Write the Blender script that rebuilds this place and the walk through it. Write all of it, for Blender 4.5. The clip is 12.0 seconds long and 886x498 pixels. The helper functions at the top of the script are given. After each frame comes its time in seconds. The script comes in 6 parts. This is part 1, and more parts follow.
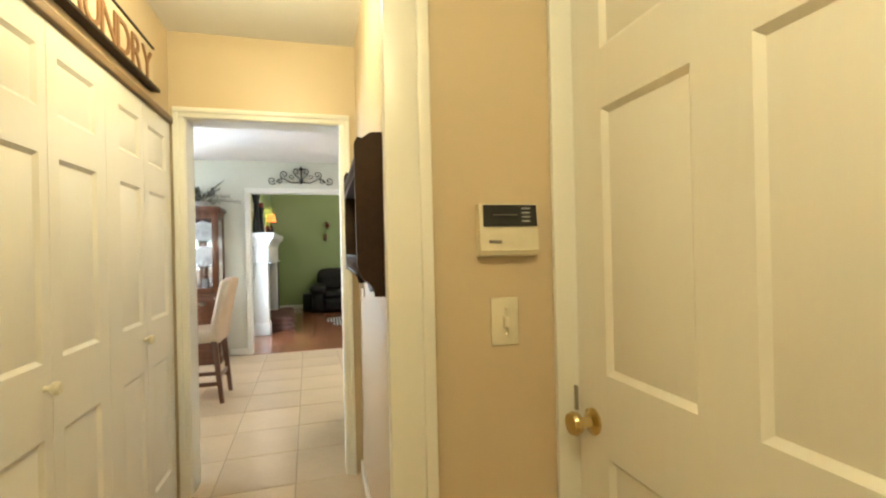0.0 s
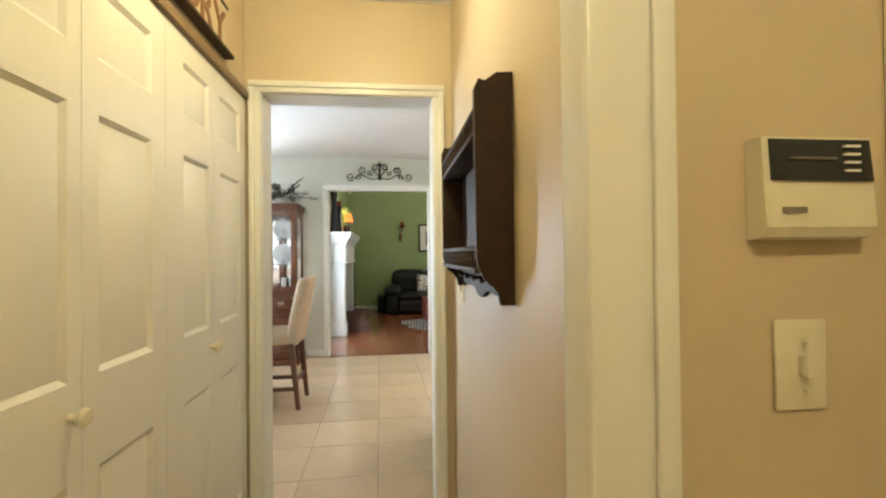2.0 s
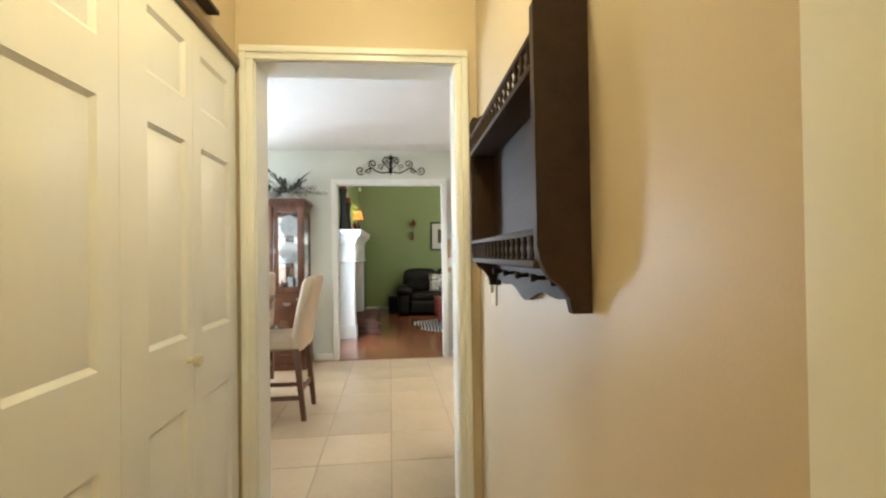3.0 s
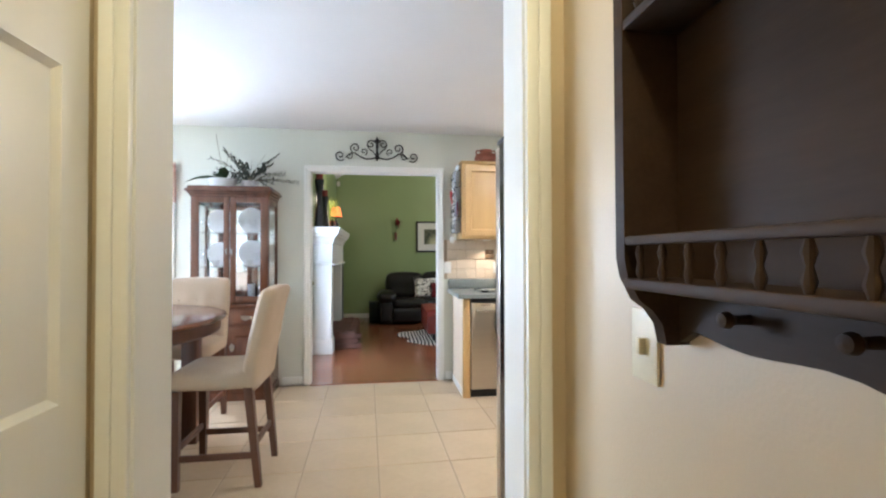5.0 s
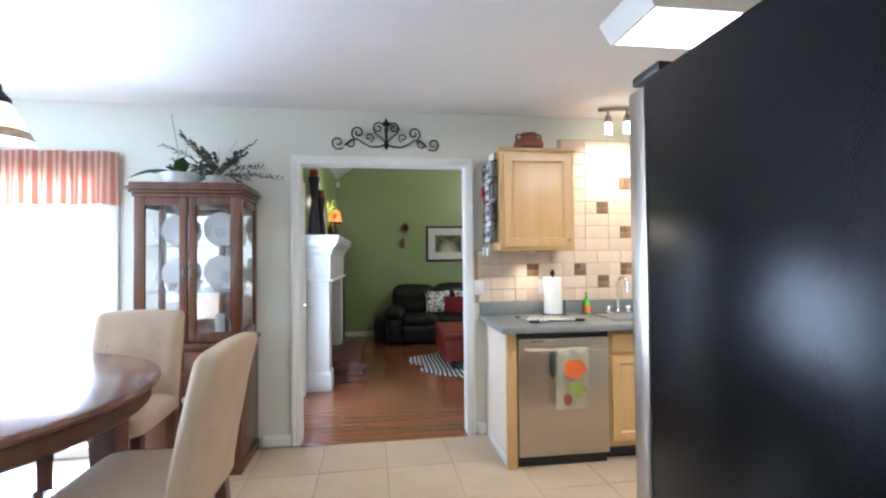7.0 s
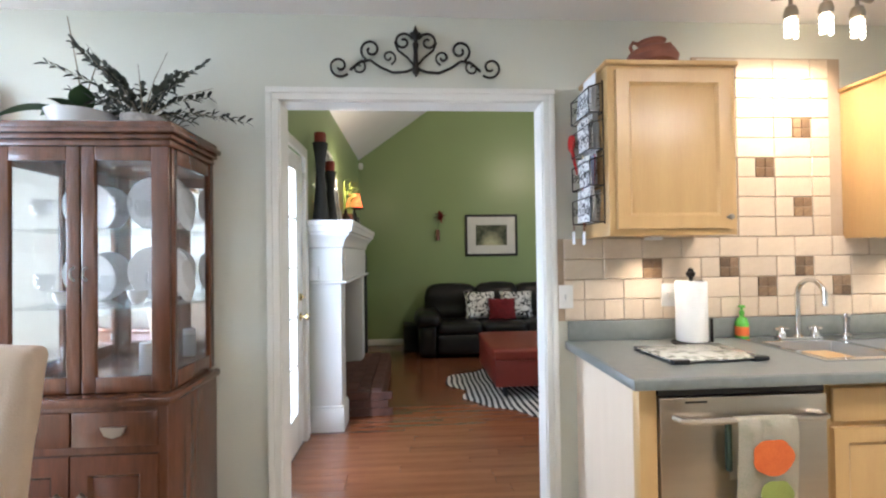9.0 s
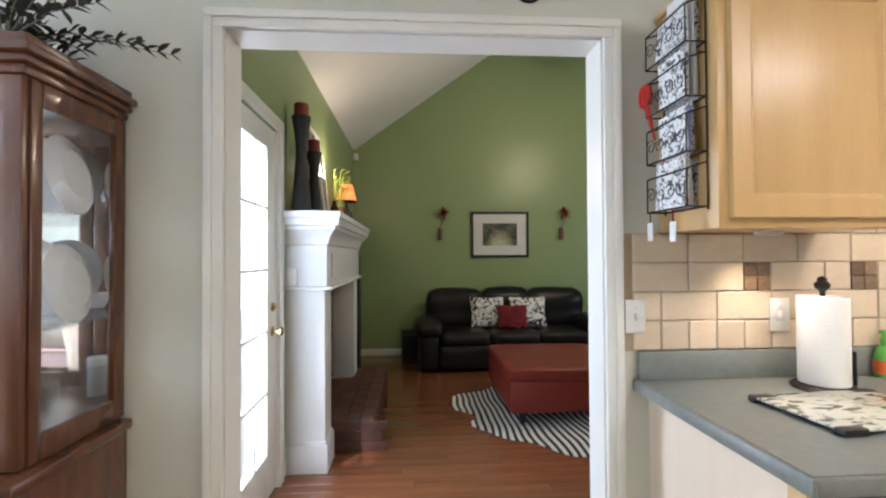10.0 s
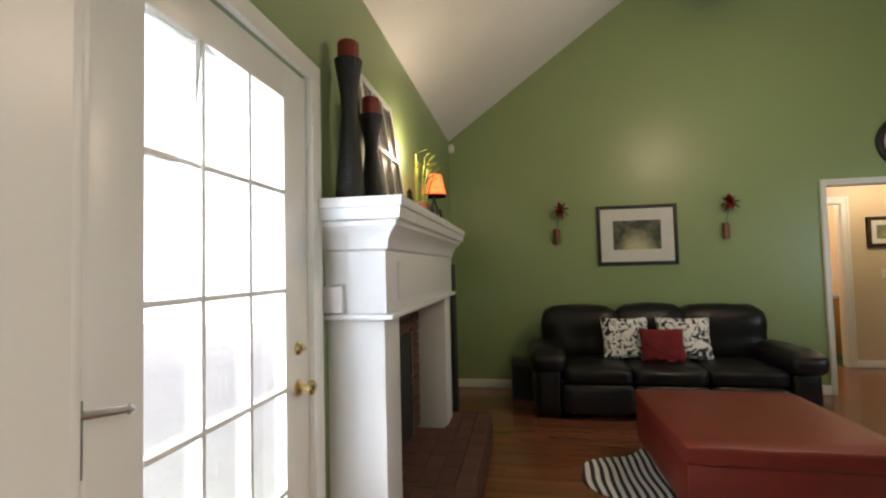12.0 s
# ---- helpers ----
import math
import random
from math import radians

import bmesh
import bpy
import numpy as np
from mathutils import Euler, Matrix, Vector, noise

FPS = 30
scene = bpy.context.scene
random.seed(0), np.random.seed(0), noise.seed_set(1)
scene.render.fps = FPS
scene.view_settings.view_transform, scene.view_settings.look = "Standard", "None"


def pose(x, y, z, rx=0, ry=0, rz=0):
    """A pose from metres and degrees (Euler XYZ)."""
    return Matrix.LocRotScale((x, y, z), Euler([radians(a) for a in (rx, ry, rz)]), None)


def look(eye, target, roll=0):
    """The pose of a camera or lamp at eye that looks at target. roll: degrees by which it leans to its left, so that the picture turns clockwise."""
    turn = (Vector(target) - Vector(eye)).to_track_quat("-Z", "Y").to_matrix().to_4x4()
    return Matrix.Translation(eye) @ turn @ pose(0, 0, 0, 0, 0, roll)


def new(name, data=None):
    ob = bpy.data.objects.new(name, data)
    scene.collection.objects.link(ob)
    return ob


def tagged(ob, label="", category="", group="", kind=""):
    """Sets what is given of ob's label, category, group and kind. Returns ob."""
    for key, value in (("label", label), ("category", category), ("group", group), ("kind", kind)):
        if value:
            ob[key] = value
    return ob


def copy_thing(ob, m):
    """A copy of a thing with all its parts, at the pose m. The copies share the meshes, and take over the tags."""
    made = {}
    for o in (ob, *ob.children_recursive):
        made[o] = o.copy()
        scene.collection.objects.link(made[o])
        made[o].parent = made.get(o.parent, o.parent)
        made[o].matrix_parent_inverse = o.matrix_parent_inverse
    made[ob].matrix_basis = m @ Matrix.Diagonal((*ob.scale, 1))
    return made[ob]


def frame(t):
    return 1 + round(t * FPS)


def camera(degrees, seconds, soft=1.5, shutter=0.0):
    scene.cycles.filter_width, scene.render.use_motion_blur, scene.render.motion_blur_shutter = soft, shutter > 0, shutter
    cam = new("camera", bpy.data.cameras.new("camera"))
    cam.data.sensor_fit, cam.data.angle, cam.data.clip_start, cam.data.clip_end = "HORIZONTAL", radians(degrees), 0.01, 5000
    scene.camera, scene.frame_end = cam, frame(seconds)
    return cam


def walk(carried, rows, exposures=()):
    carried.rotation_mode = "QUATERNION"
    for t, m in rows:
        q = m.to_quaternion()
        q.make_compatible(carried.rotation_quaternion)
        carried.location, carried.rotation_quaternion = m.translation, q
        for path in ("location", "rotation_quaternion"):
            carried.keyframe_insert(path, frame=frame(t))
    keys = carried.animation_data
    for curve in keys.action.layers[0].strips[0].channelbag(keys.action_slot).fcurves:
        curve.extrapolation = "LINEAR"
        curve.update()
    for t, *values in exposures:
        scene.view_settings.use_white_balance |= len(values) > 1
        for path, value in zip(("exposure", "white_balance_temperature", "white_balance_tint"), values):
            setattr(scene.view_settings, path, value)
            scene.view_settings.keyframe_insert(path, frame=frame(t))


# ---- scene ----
cam = camera(88.7, 12.0, soft=2.2)
PATH = [
    (0, (0.861, 0.748, 1.313), (1.379, 2.68, 1.315), -1.3),
    (0.5, (0.834, 0.86, 1.306), (1.242, 2.818, 1.311), -1.1),
    (1, (0.814, 0.973, 1.305), (1.154, 2.944, 1.314), -0.9),
    (1.5, (0.793, 1.1, 1.287), (1.07, 3.08, 1.304), -0.7),
    (2, (0.775, 1.246, 1.28), (0.996, 3.233, 1.302), -0.6),
    (2.5, (0.761, 1.404, 1.274), (0.94, 3.396, 1.298), -0.6),
    (3, (0.751, 1.583, 1.258), (0.928, 3.575, 1.279), -0.8),
    (5, (0.654, 2.493, 1.275), (0.927, 4.475, 1.303), -0.1),
    (5.5, (0.648, 2.746, 1.271), (0.937, 4.724, 1.303), -0.5),
    (6, (0.626, 3.021, 1.306), (0.934, 4.997, 1.339), -0.6),
    (6.5, (0.585, 3.295, 1.343), (0.889, 5.271, 1.383), -0.5),
    (7, (0.581, 3.591, 1.378), (0.847, 5.573, 1.422), -0.6),
    (9, (0.598, 4.921, 1.364), (0.725, 6.917, 1.39), -0.8),
    (9.5, (0.582, 5.283, 1.363), (0.707, 7.278, 1.387), -0.3),
    (10, (0.58, 5.597, 1.359), (0.712, 7.593, 1.391), -0.3),
    (10.5, (0.611, 5.906, 1.37), (0.738, 7.902, 1.417), -0.5),
    (11, (0.583, 6.209, 1.382), (0.626, 8.208, 1.447), -0.6),
    (11.5, (0.565, 6.488, 1.376), (0.444, 8.483, 1.451), -0.8),
    (12, (0.591, 6.72, 1.353), (0.241, 8.687, 1.437), -1.4),
]
walk(cam, [(t, look(eye, target, roll)) for t, eye, target, roll in PATH],
     exposures=((0.0, 0.42, 6350, 10), (2.0, 0.18, 6350, 10), (3.2, 0.25, 6250, 11), (5.0, 0.15, 5700, 14), (6.5, 0.02, 5450, 16), (9.0, 0.03, 5800, 16), (10.0, -0.08, 6000, 16), (12.0, -0.22, 6600, 17)))

# ---- world and lights ----
world = bpy.data.worlds.new("sky")
scene.world = world
world.use_nodes = True
wn = world.node_tree.nodes
sky = wn.new("ShaderNodeTexSky")
sky.sky_type = "NISHITA"
sky.sun_disc = False
sky.sun_elevation, sky.sun_rotation = radians(48), radians(200)
world.node_tree.links.new(sky.outputs[0], wn["Background"].inputs[0])
wn["Background"].inputs[1].default_value = 0.15


def lamp(name, kind, m, energy, color, size=0.1, size_y=None):
    data = bpy.data.lights.new(name, kind)
    data.energy, data.color = energy, color
    if kind == "AREA":
        data.size = size
        if size_y:
            data.shape, data.size_y = "RECTANGLE", size_y
    elif kind == "SUN":
        data.angle = size
    else:
        data.shadow_soft_size = size
        if kind == "SPOT":
            data.spot_size, data.spot_blend = radians(115), 1.0
    ob = new(name, data)
    ob.matrix_world = m
    return ob


WARM = (1.0, 0.89, 0.50)
SOFT = (1.0, 0.80, 0.55)
DAY = (0.74, 0.87, 1.0)
lamp("sun", "SUN", look((0, 0, 0), (0.3, 0.45, -0.85)), 2.5, (1, 0.96, 0.9), radians(0.5))
lamp("patio_daylight", "AREA", look((-2.55, 7.3, 1.1), (-2.3, 5.0, 0.9)), 385, DAY, 2.0, 1.9)
lamp("side_window_daylight", "AREA", look((-3.30, 5.5, 1.5), (-1, 5.5, 1.2)), 90, DAY, 1.3, 1.1)
lamp("french_door_daylight", "AREA", look((-0.34, 7.89, 1.12), (1, 8.3, 1.0)), 46, DAY, 0.6, 1.7)
# Cool fill added from the unseen right side to brighten the living room.
lamp("living_right_fill", "AREA", look((5.45, 9.2, 1.5), (2, 9.6, 1.0)), 34, DAY, 1.6, 1.2)
lamp("hall_bulb", "POINT", pose(0.62, 2.5, 2.36), 19, WARM, 0.06)
# Added warm fill for the entry; no lamp is known there.
lamp("entry_fill", "POINT", pose(0.78, 0.55, 2.36), 28, WARM, 0.06)
lamp("kitchen_tubes", "AREA", look((2.3, 5.515, 2.42), (2.3, 5.515, 0)), 42, (1, 0.93, 0.8), 1.1, 0.36)
lamp("under_cabinet_bulb", "SPOT", look((1.72, 6.98, 1.415), (1.72, 7.06, 0)), 10, SOFT, 0.02)
lamp("under_cabinet_bulb", "SPOT", look((3.05, 6.98, 1.400), (3.05, 7.06, 0)), 10, SOFT, 0.02)
for tx in (2.37, 2.56):
    lamp("track_bulb", "SPOT", look((tx, 6.86, 2.36), (tx + 0.02, 7.15, 1.75)), 34, SOFT, 0.03)
lamp("fan_bulb", "POINT", pose(2.68, 9.45, 2.98), 86, SOFT, 0.08)
lamp("mantel_lamp_bulb", "POINT", pose(-0.075, 10.12, 1.99), 1.6, (1, 0.6, 0.25), 0.03)
lamp("mantel_uplight_bulb", "POINT", pose(-0.08, 9.66, 2.15), 14, SOFT, 0.08)
lamp("bath_bulb", "POINT", pose(4.2, 13.9, 2.2), 40, SOFT, 0.08)
lamp("far_room_bulb", "POINT", pose(4.9, 12.6, 2.2), 24, SOFT, 0.08)


# ---- materials ----
def mat(name, a, b=None, rough=0.5, metal=0.0, scale=6.0, fine=60.0, bump=0.05, stretch=(1, 1, 1), coat=0.0, vary=0.0, fac=0.5):
    m = bpy.data.materials.new(name)
    m.use_nodes = True
    n, link = m.node_tree.nodes, m.node_tree.links.new
    p = n["Principled BSDF"]
    b = b or tuple(c * 0.88 for c in a)
    tc = n.new("ShaderNodeTexCoord")
    mp = n.new("ShaderNodeMapping")
    mp.inputs["Scale"].default_value = stretch
    link(tc.outputs["Object"], mp.inputs[0])
    big, small = n.new("ShaderNodeTexNoise"), n.new("ShaderNodeTexNoise")
    big.inputs["Scale"].default_value, small.inputs["Scale"].default_value = scale, fine
    big.inputs["Detail"].default_value, small.inputs["Detail"].default_value = 4, 3
    link(mp.outputs[0], big.inputs[0])
    link(mp.outputs[0], small.inputs[0])
    add = n.new("ShaderNodeMath")
    add.operation = "MULTIPLY_ADD"
    link(small.outputs[0], add.inputs[0])
    add.inputs[1].default_value = 0.4
    link(big.outputs[0], add.inputs[2])
    ramp = n.new("ShaderNodeMapRange")
    ramp.inputs[1].default_value, ramp.inputs[2].default_value = fac - 0.02, fac + 0.5
    link(add.outputs[0], ramp.inputs[0])
    mix = n.new("ShaderNodeMix")
    mix.data_type = "RGBA"
    mix.inputs["A"].default_value, mix.inputs["B"].default_value = (*a, 1), (*b, 1)
    link(ramp.outputs[0], mix.inputs["Factor"])
    out = mix.outputs["Result"]
    if vary:
        info, hsv, rng = n.new("ShaderNodeObjectInfo"), n.new("ShaderNodeHueSaturation"), n.new("ShaderNodeMapRange")
        rng.inputs[3].default_value, rng.inputs[4].default_value = 1 - vary, 1 + vary
        link(info.outputs["Random"], rng.inputs[0])
        link(rng.outputs[0], hsv.inputs["Value"])
        link(out, hsv.inputs["Color"])
        out = hsv.outputs[0]
    link(out, p.inputs["Base Color"])
    p.inputs["Roughness"].default_value, p.inputs["Metallic"].default_value = rough, metal
    p.inputs["Coat Weight"].default_value = coat
    p.inputs["Coat Roughness"].default_value = 0.12
    if bump:
        bp = n.new("ShaderNodeBump")
        bp.inputs["Strength"].default_value, bp.inputs["Distance"].default_value = bump, 0.01
        link(small.outputs[0], bp.inputs["Height"])
        link(bp.outputs[0], p.inputs["Normal"])
    return m


def glow(name, color, strength):
    m = bpy.data.materials.new(name)
    m.use_nodes = True
    p = m.node_tree.nodes["Principled BSDF"]
    p.inputs["Base Color"].default_value = (*color, 1)
    p.inputs["Emission Color"].default_value = (*color, 1)
    p.inputs["Emission Strength"].default_value = strength
    return m


def glass(name, color=(1, 1, 1), rough=0.02):
    m = bpy.data.materials.new(name)
    m.use_nodes = True
    n, link = m.node_tree.nodes, m.node_tree.links.new
    tr, gl, mx, fr = n.new("ShaderNodeBsdfTransparent"), n.new("ShaderNodeBsdfGlossy"), n.new("ShaderNodeMixShader"), n.new("ShaderNodeLayerWeight")
    tr.inputs[0].default_value = (*color, 1)
    gl.inputs["Roughness"].default_value = rough
    up = n.new("ShaderNodeMath")
    up.operation = "POWER"
    up.inputs[1].default_value = 4.0
    sc = n.new("ShaderNodeMath")
    sc.operation = "MULTIPLY_ADD"
    sc.inputs[1].default_value, sc.inputs[2].default_value = 0.7, 0.045
    link(fr.outputs["Facing"], up.inputs[0])
    link(up.outputs[0], sc.inputs[0])
    link(sc.outputs[0], mx.inputs[0])
    link(tr.outputs[0], mx.inputs[1])
    link(gl.outputs[0], mx.inputs[2])
    link(mx.outputs[0], n["Material Output"].inputs[0])
    return m


def pattern(name, kind, a, b, scale, thresh=0.5, rough=0.7, stretch=(1, 1, 1), warp=3.0, detail=0.55):
    """Two-colour printed or woven pattern: stripes or blots."""
    m = bpy.data.materials.new(name)
    m.use_nodes = True
    n, link = m.node_tree.nodes, m.node_tree.links.new
    p = n["Principled BSDF"]
    tc, mp = n.new("ShaderNodeTexCoord"), n.new("ShaderNodeMapping")
    mp.inputs["Scale"].default_value = stretch
    link(tc.outputs["Object"], mp.inputs[0])
    if kind == "wave":
        t = n.new("ShaderNodeTexWave")
        t.inputs["Scale"].default_value, t.inputs["Distortion"].default_value = scale, warp
        t.inputs["Detail"].default_value, t.inputs["Detail Scale"].default_value = 1, detail
    else:
        t = n.new("ShaderNodeTexNoise")
        t.inputs["Scale"].default_value, t.inputs["Distortion"].default_value = scale, warp
    link(mp.outputs[0], t.inputs[0])
    r = n.new("ShaderNodeMapRange")
    r.inputs[1].default_value, r.inputs[2].default_value = thresh - 0.04, thresh + 0.04
    link(t.outputs["Fac"], r.inputs[0])
    mix = n.new("ShaderNodeMix")
    mix.data_type = "RGBA"
    mix.inputs["A"].default_value, mix.inputs["B"].default_value = (*a, 1), (*b, 1)
    link(r.outputs[0], mix.inputs["Factor"])
    link(mix.outputs["Result"], p.inputs["Base Color"])
    p.inputs["Roughness"].default_value = rough
    return m


M_TAN = mat("tan_wall_paint", (0.575, 0.465, 0.315), (0.545, 0.44, 0.295), 0.42, scale=1.5, fine=160, bump=0.05)
M_SAGE = mat("pale_sage_wall_paint", (0.63, 0.635, 0.555), (0.60, 0.605, 0.525), 0.5, scale=1.5, fine=160, bump=0.05)
M_GREEN = mat("green_wall_paint", (0.252, 0.325, 0.148), (0.236, 0.305, 0.138), 0.36, scale=1.5, fine=160, bump=0.05)
M_CEIL = mat("white_ceiling_paint", (0.78, 0.77, 0.76), (0.74, 0.73, 0.72), 0.8, scale=2, fine=220, bump=0.12)
M_WHITE = mat("white_gloss_trim_paint", (0.78, 0.77, 0.72), (0.74, 0.73, 0.68), 0.32, scale=3, fine=90, bump=0.02)
M_DOOR = mat("white_door_paint", (0.76, 0.74, 0.68), (0.73, 0.71, 0.65), 0.38, scale=3, fine=70, bump=0.04, stretch=(1, 1, 0.1))
M_MANTEL = mat("white_mantel_paint", (0.72, 0.72, 0.71), (0.68, 0.68, 0.67), 0.35, scale=3, fine=60, bump=0.03, stretch=(1, 1, 0.15))
M_TILE = mat("beige_floor_tile", (0.54, 0.415, 0.275), (0.46, 0.35, 0.225), 0.28, scale=3, fine=22, bump=0.03, vary=0.07)
M_GROUT = mat("brown_grout", (0.41, 0.325, 0.23), rough=0.9, bump=0.2)
M_PLANK = mat("red_oak_plank", (0.24, 0.088, 0.038), (0.15, 0.050, 0.021), 0.24, scale=5, fine=45, bump=0.03, stretch=(0.25, 3, 1), vary=0.14, coat=0.4)
M_SUBFLOOR = mat("dark_floor_joint", (0.06, 0.03, 0.015), rough=0.8)
M_CHERRY = mat("cherry_wood", (0.138, 0.050, 0.023), (0.072, 0.026, 0.012), 0.27, scale=6, fine=50, bump=0.04, stretch=(3, 3, 0.3), coat=0.25)
M_TABLE = mat("dark_cherry_table_wood", (0.15, 0.055, 0.028), (0.09, 0.032, 0.017), 0.2, scale=6, fine=50, bump=0.015, stretch=(0.4, 4, 1), coat=0.35)
M_LEGWOOD = mat("walnut_stained_leg_wood", (0.12, 0.048, 0.025), (0.07, 0.028, 0.015), 0.35, scale=7, fine=60, stretch=(3, 3, 0.3))
M_DARKWOOD = mat("espresso_shelf_wood", (0.045, 0.026, 0.015), (0.025, 0.014, 0.009), 0.55, scale=6, fine=45, bump=0.05, stretch=(3, 0.4, 3))
M_DARKWOOD.node_tree.nodes["Principled BSDF"].inputs["Specular IOR Level"].default_value = 0.15
M_MAPLE = mat("honey_maple_wood", (0.57, 0.37, 0.155), (0.50, 0.31, 0.125), 0.34, scale=4, fine=50, bump=0.02, stretch=(3, 3, 0.25))
M_PALEPANEL = mat("pale_end_panel", (0.72, 0.60, 0.47), (0.68, 0.56, 0.43), 0.45, stretch=(3, 3, 0.3))
M_FABRIC = mat("beige_microsuede", (0.48, 0.37, 0.265), (0.41, 0.31, 0.22), 0.9, scale=5, fine=180, bump=0.2)
M_COUNTER = mat("grey_green_laminate", (0.20, 0.215, 0.20), (0.16, 0.175, 0.165), 0.3, scale=30, fine=300, bump=0.01)
M_STEEL = mat("brushed_steel", (0.52, 0.47, 0.40), (0.47, 0.42, 0.36), 0.3, 1.0, scale=3, fine=90, bump=0.03, stretch=(0.1, 1, 8))
M_CHROME = mat("chrome", (0.75, 0.75, 0.75), rough=0.12, metal=1.0, bump=0)
M_BRASS = mat("brass", (0.68, 0.54, 0.27), (0.58, 0.45, 0.20), 0.2, 1.0, bump=0)
M_NICKEL = mat("aged_nickel", (0.36, 0.33, 0.28), rough=0.35, metal=1.0, bump=0)
M_BLACKGLOSS = mat("black_textured_enamel", (0.005, 0.0055, 0.0065), (0.004, 0.0045, 0.005), 0.22, scale=3, fine=260, bump=0.03)
M_BLACKGLOSS.node_tree.nodes["Principled BSDF"].inputs["Specular IOR Level"].default_value = 0.14
M_BLACK = mat("black_plastic", (0.012, 0.012, 0.013), rough=0.45)
M_IRON = mat("wrought_iron", (0.018, 0.016, 0.014), (0.03, 0.025, 0.02), 0.5, 0.6, bump=0.1)
M_LEATHER = mat("black_leather", (0.006, 0.0055, 0.0055), (0.010, 0.009, 0.009), 0.34, scale=7, fine=90, bump=0.14)
M_LEATHER.node_tree.nodes["Principled BSDF"].inputs["Specular IOR Level"].default_value = 0.28
M_REDLEATHER = mat("red_leather", (0.165, 0.019, 0.011), (0.125, 0.014, 0.008), 0.42, scale=6, fine=110, bump=0.1)
M_RED = mat("red_velvet", (0.20, 0.008, 0.010), (0.11, 0.004, 0.006), 0.85, scale=14, fine=90, bump=0.5)
M_REDPLASTIC = mat("bright_red_plastic", (0.62, 0.035, 0.03), rough=0.35)
M_CREAM = mat("cream_plastic", (0.72, 0.66, 0.50), rough=0.4, bump=0)
M_WPLASTIC = mat("white_plastic", (0.75, 0.74, 0.70), rough=0.35, bump=0)
M_CERAMIC = mat("white_porcelain", (0.75, 0.76, 0.76), rough=0.12, bump=0)
M_BRICK = mat("red_brown_brick", (0.115, 0.048, 0.034), (0.072, 0.031, 0.023), 0.75, scale=9, fine=80, bump=0.35, vary=0.2)
M_MORTAR = mat("brown_mortar", (0.12, 0.075, 0.06), rough=0.95, bump=0.3)
M_FIREBOX = mat("black_firebox", (0.012, 0.011, 0.010), rough=0.9, bump=0.3)
M_SPLASH = mat("cream_travertine_tile", (0.64, 0.53, 0.40), (0.55, 0.44, 0.32), 0.42, scale=9, fine=50, bump=0.08, vary=0.08)
M_MOSAIC = mat("brown_mosaic_tile", (0.26, 0.17, 0.10), (0.15, 0.095, 0.055), 0.25, scale=20, fine=80, vary=0.4)
M_SGROUT = mat("tan_wall_grout", (0.44, 0.34, 0.24), rough=0.9)
M_TERRA = mat("terracotta", (0.26, 0.085, 0.045), (0.18, 0.055, 0.03), 0.7, scale=10, bump=0.2)
M_LEAF = mat("green_leaf", (0.045, 0.10, 0.03), (0.03, 0.07, 0.022), 0.4, bump=0.05)
M_DRYLEAF = mat("dried_grey_green_leaf", (0.055, 0.065, 0.045), (0.03, 0.03, 0.025), 0.75)
M_STEM = mat("pale_dry_stem", (0.26, 0.23, 0.16), rough=0.8)
M_BAMBOO = mat("yellow_green_bamboo", (0.32, 0.36, 0.08), (0.22, 0.27, 0.05), 0.5)
M_VALANCE = pattern("striped_terracotta_cloth", "wave", (0.47, 0.215, 0.155), (0.60, 0.44, 0.34), 7.0, 0.62, 0.9, (1, 0.05, 0.05), 1.2)
M_ZEBRA = pattern("zebra_hide", "wave", (0.60, 0.58, 0.53), (0.012, 0.011, 0.010), 7.6, 0.52, 0.85, (0.75, 0.75, 1), 9.0, 0.26)
M_DAMASK = pattern("black_white_damask", "noise", (0.72, 0.71, 0.68), (0.015, 0.015, 0.017), 11.0, 0.53, 0.85, (1, 1, 1), 2.6)
M_PAPER = mat("white_paper_towel", (0.82, 0.80, 0.76), (0.78, 0.76, 0.72), 0.95, scale=20, fine=160, bump=0.3)
M_TOWEL = mat("cream_tea_towel", (0.66, 0.60, 0.46), (0.34, 0.42, 0.24), 0.95, scale=11, fine=150, bump=0.3, fac=0.75)
M_PUMPKIN = mat("orange_print", (0.72, 0.17, 0.035), (0.55, 0.10, 0.02), 0.95, scale=12, fine=120, bump=0.2)
M_OLIVE = mat("olive_print", (0.30, 0.34, 0.08), (0.22, 0.24, 0.05), 0.95, scale=12, fine=120, bump=0.2)
M_SHADE = glow("lit_art_glass_shade", (1.0, 0.80, 0.55), 2.2)
M_SHADEBAND = mat("amber_art_glass_band", (0.40, 0.22, 0.10), (0.60, 0.46, 0.30), 0.2, scale=30, fine=80)
M_REDSHADE = glow("lit_orange_lampshade", (1.0, 0.20, 0.05), 1.6)
M_TUBE = glow("lit_diffuser", (1.0, 0.96, 0.88), 5.0)
M_BULB = glow("lit_bulb", (1.0, 0.86, 0.62), 14.0)
M_OUTSIDE = glow("overexposed_daylight", (0.93, 0.97, 1.0), 1.7)
M_GLASS = glass("clear_glass")
M_SCREEN = mat("dark_display", (0.010, 0.010, 0.011), rough=0.25, bump=0)
M_PRINT = mat("forest_print", (0.30, 0.30, 0.17), (0.05, 0.06, 0.035), 0.6, scale=9, fine=50, bump=0)
M_MATBOARD = mat("white_mat_board", (0.66, 0.65, 0.60), rough=0.8, bump=0)
M_SIGN = mat("cream_sign_board", (0.64, 0.56, 0.40), (0.54, 0.46, 0.32), 0.7, scale=8)
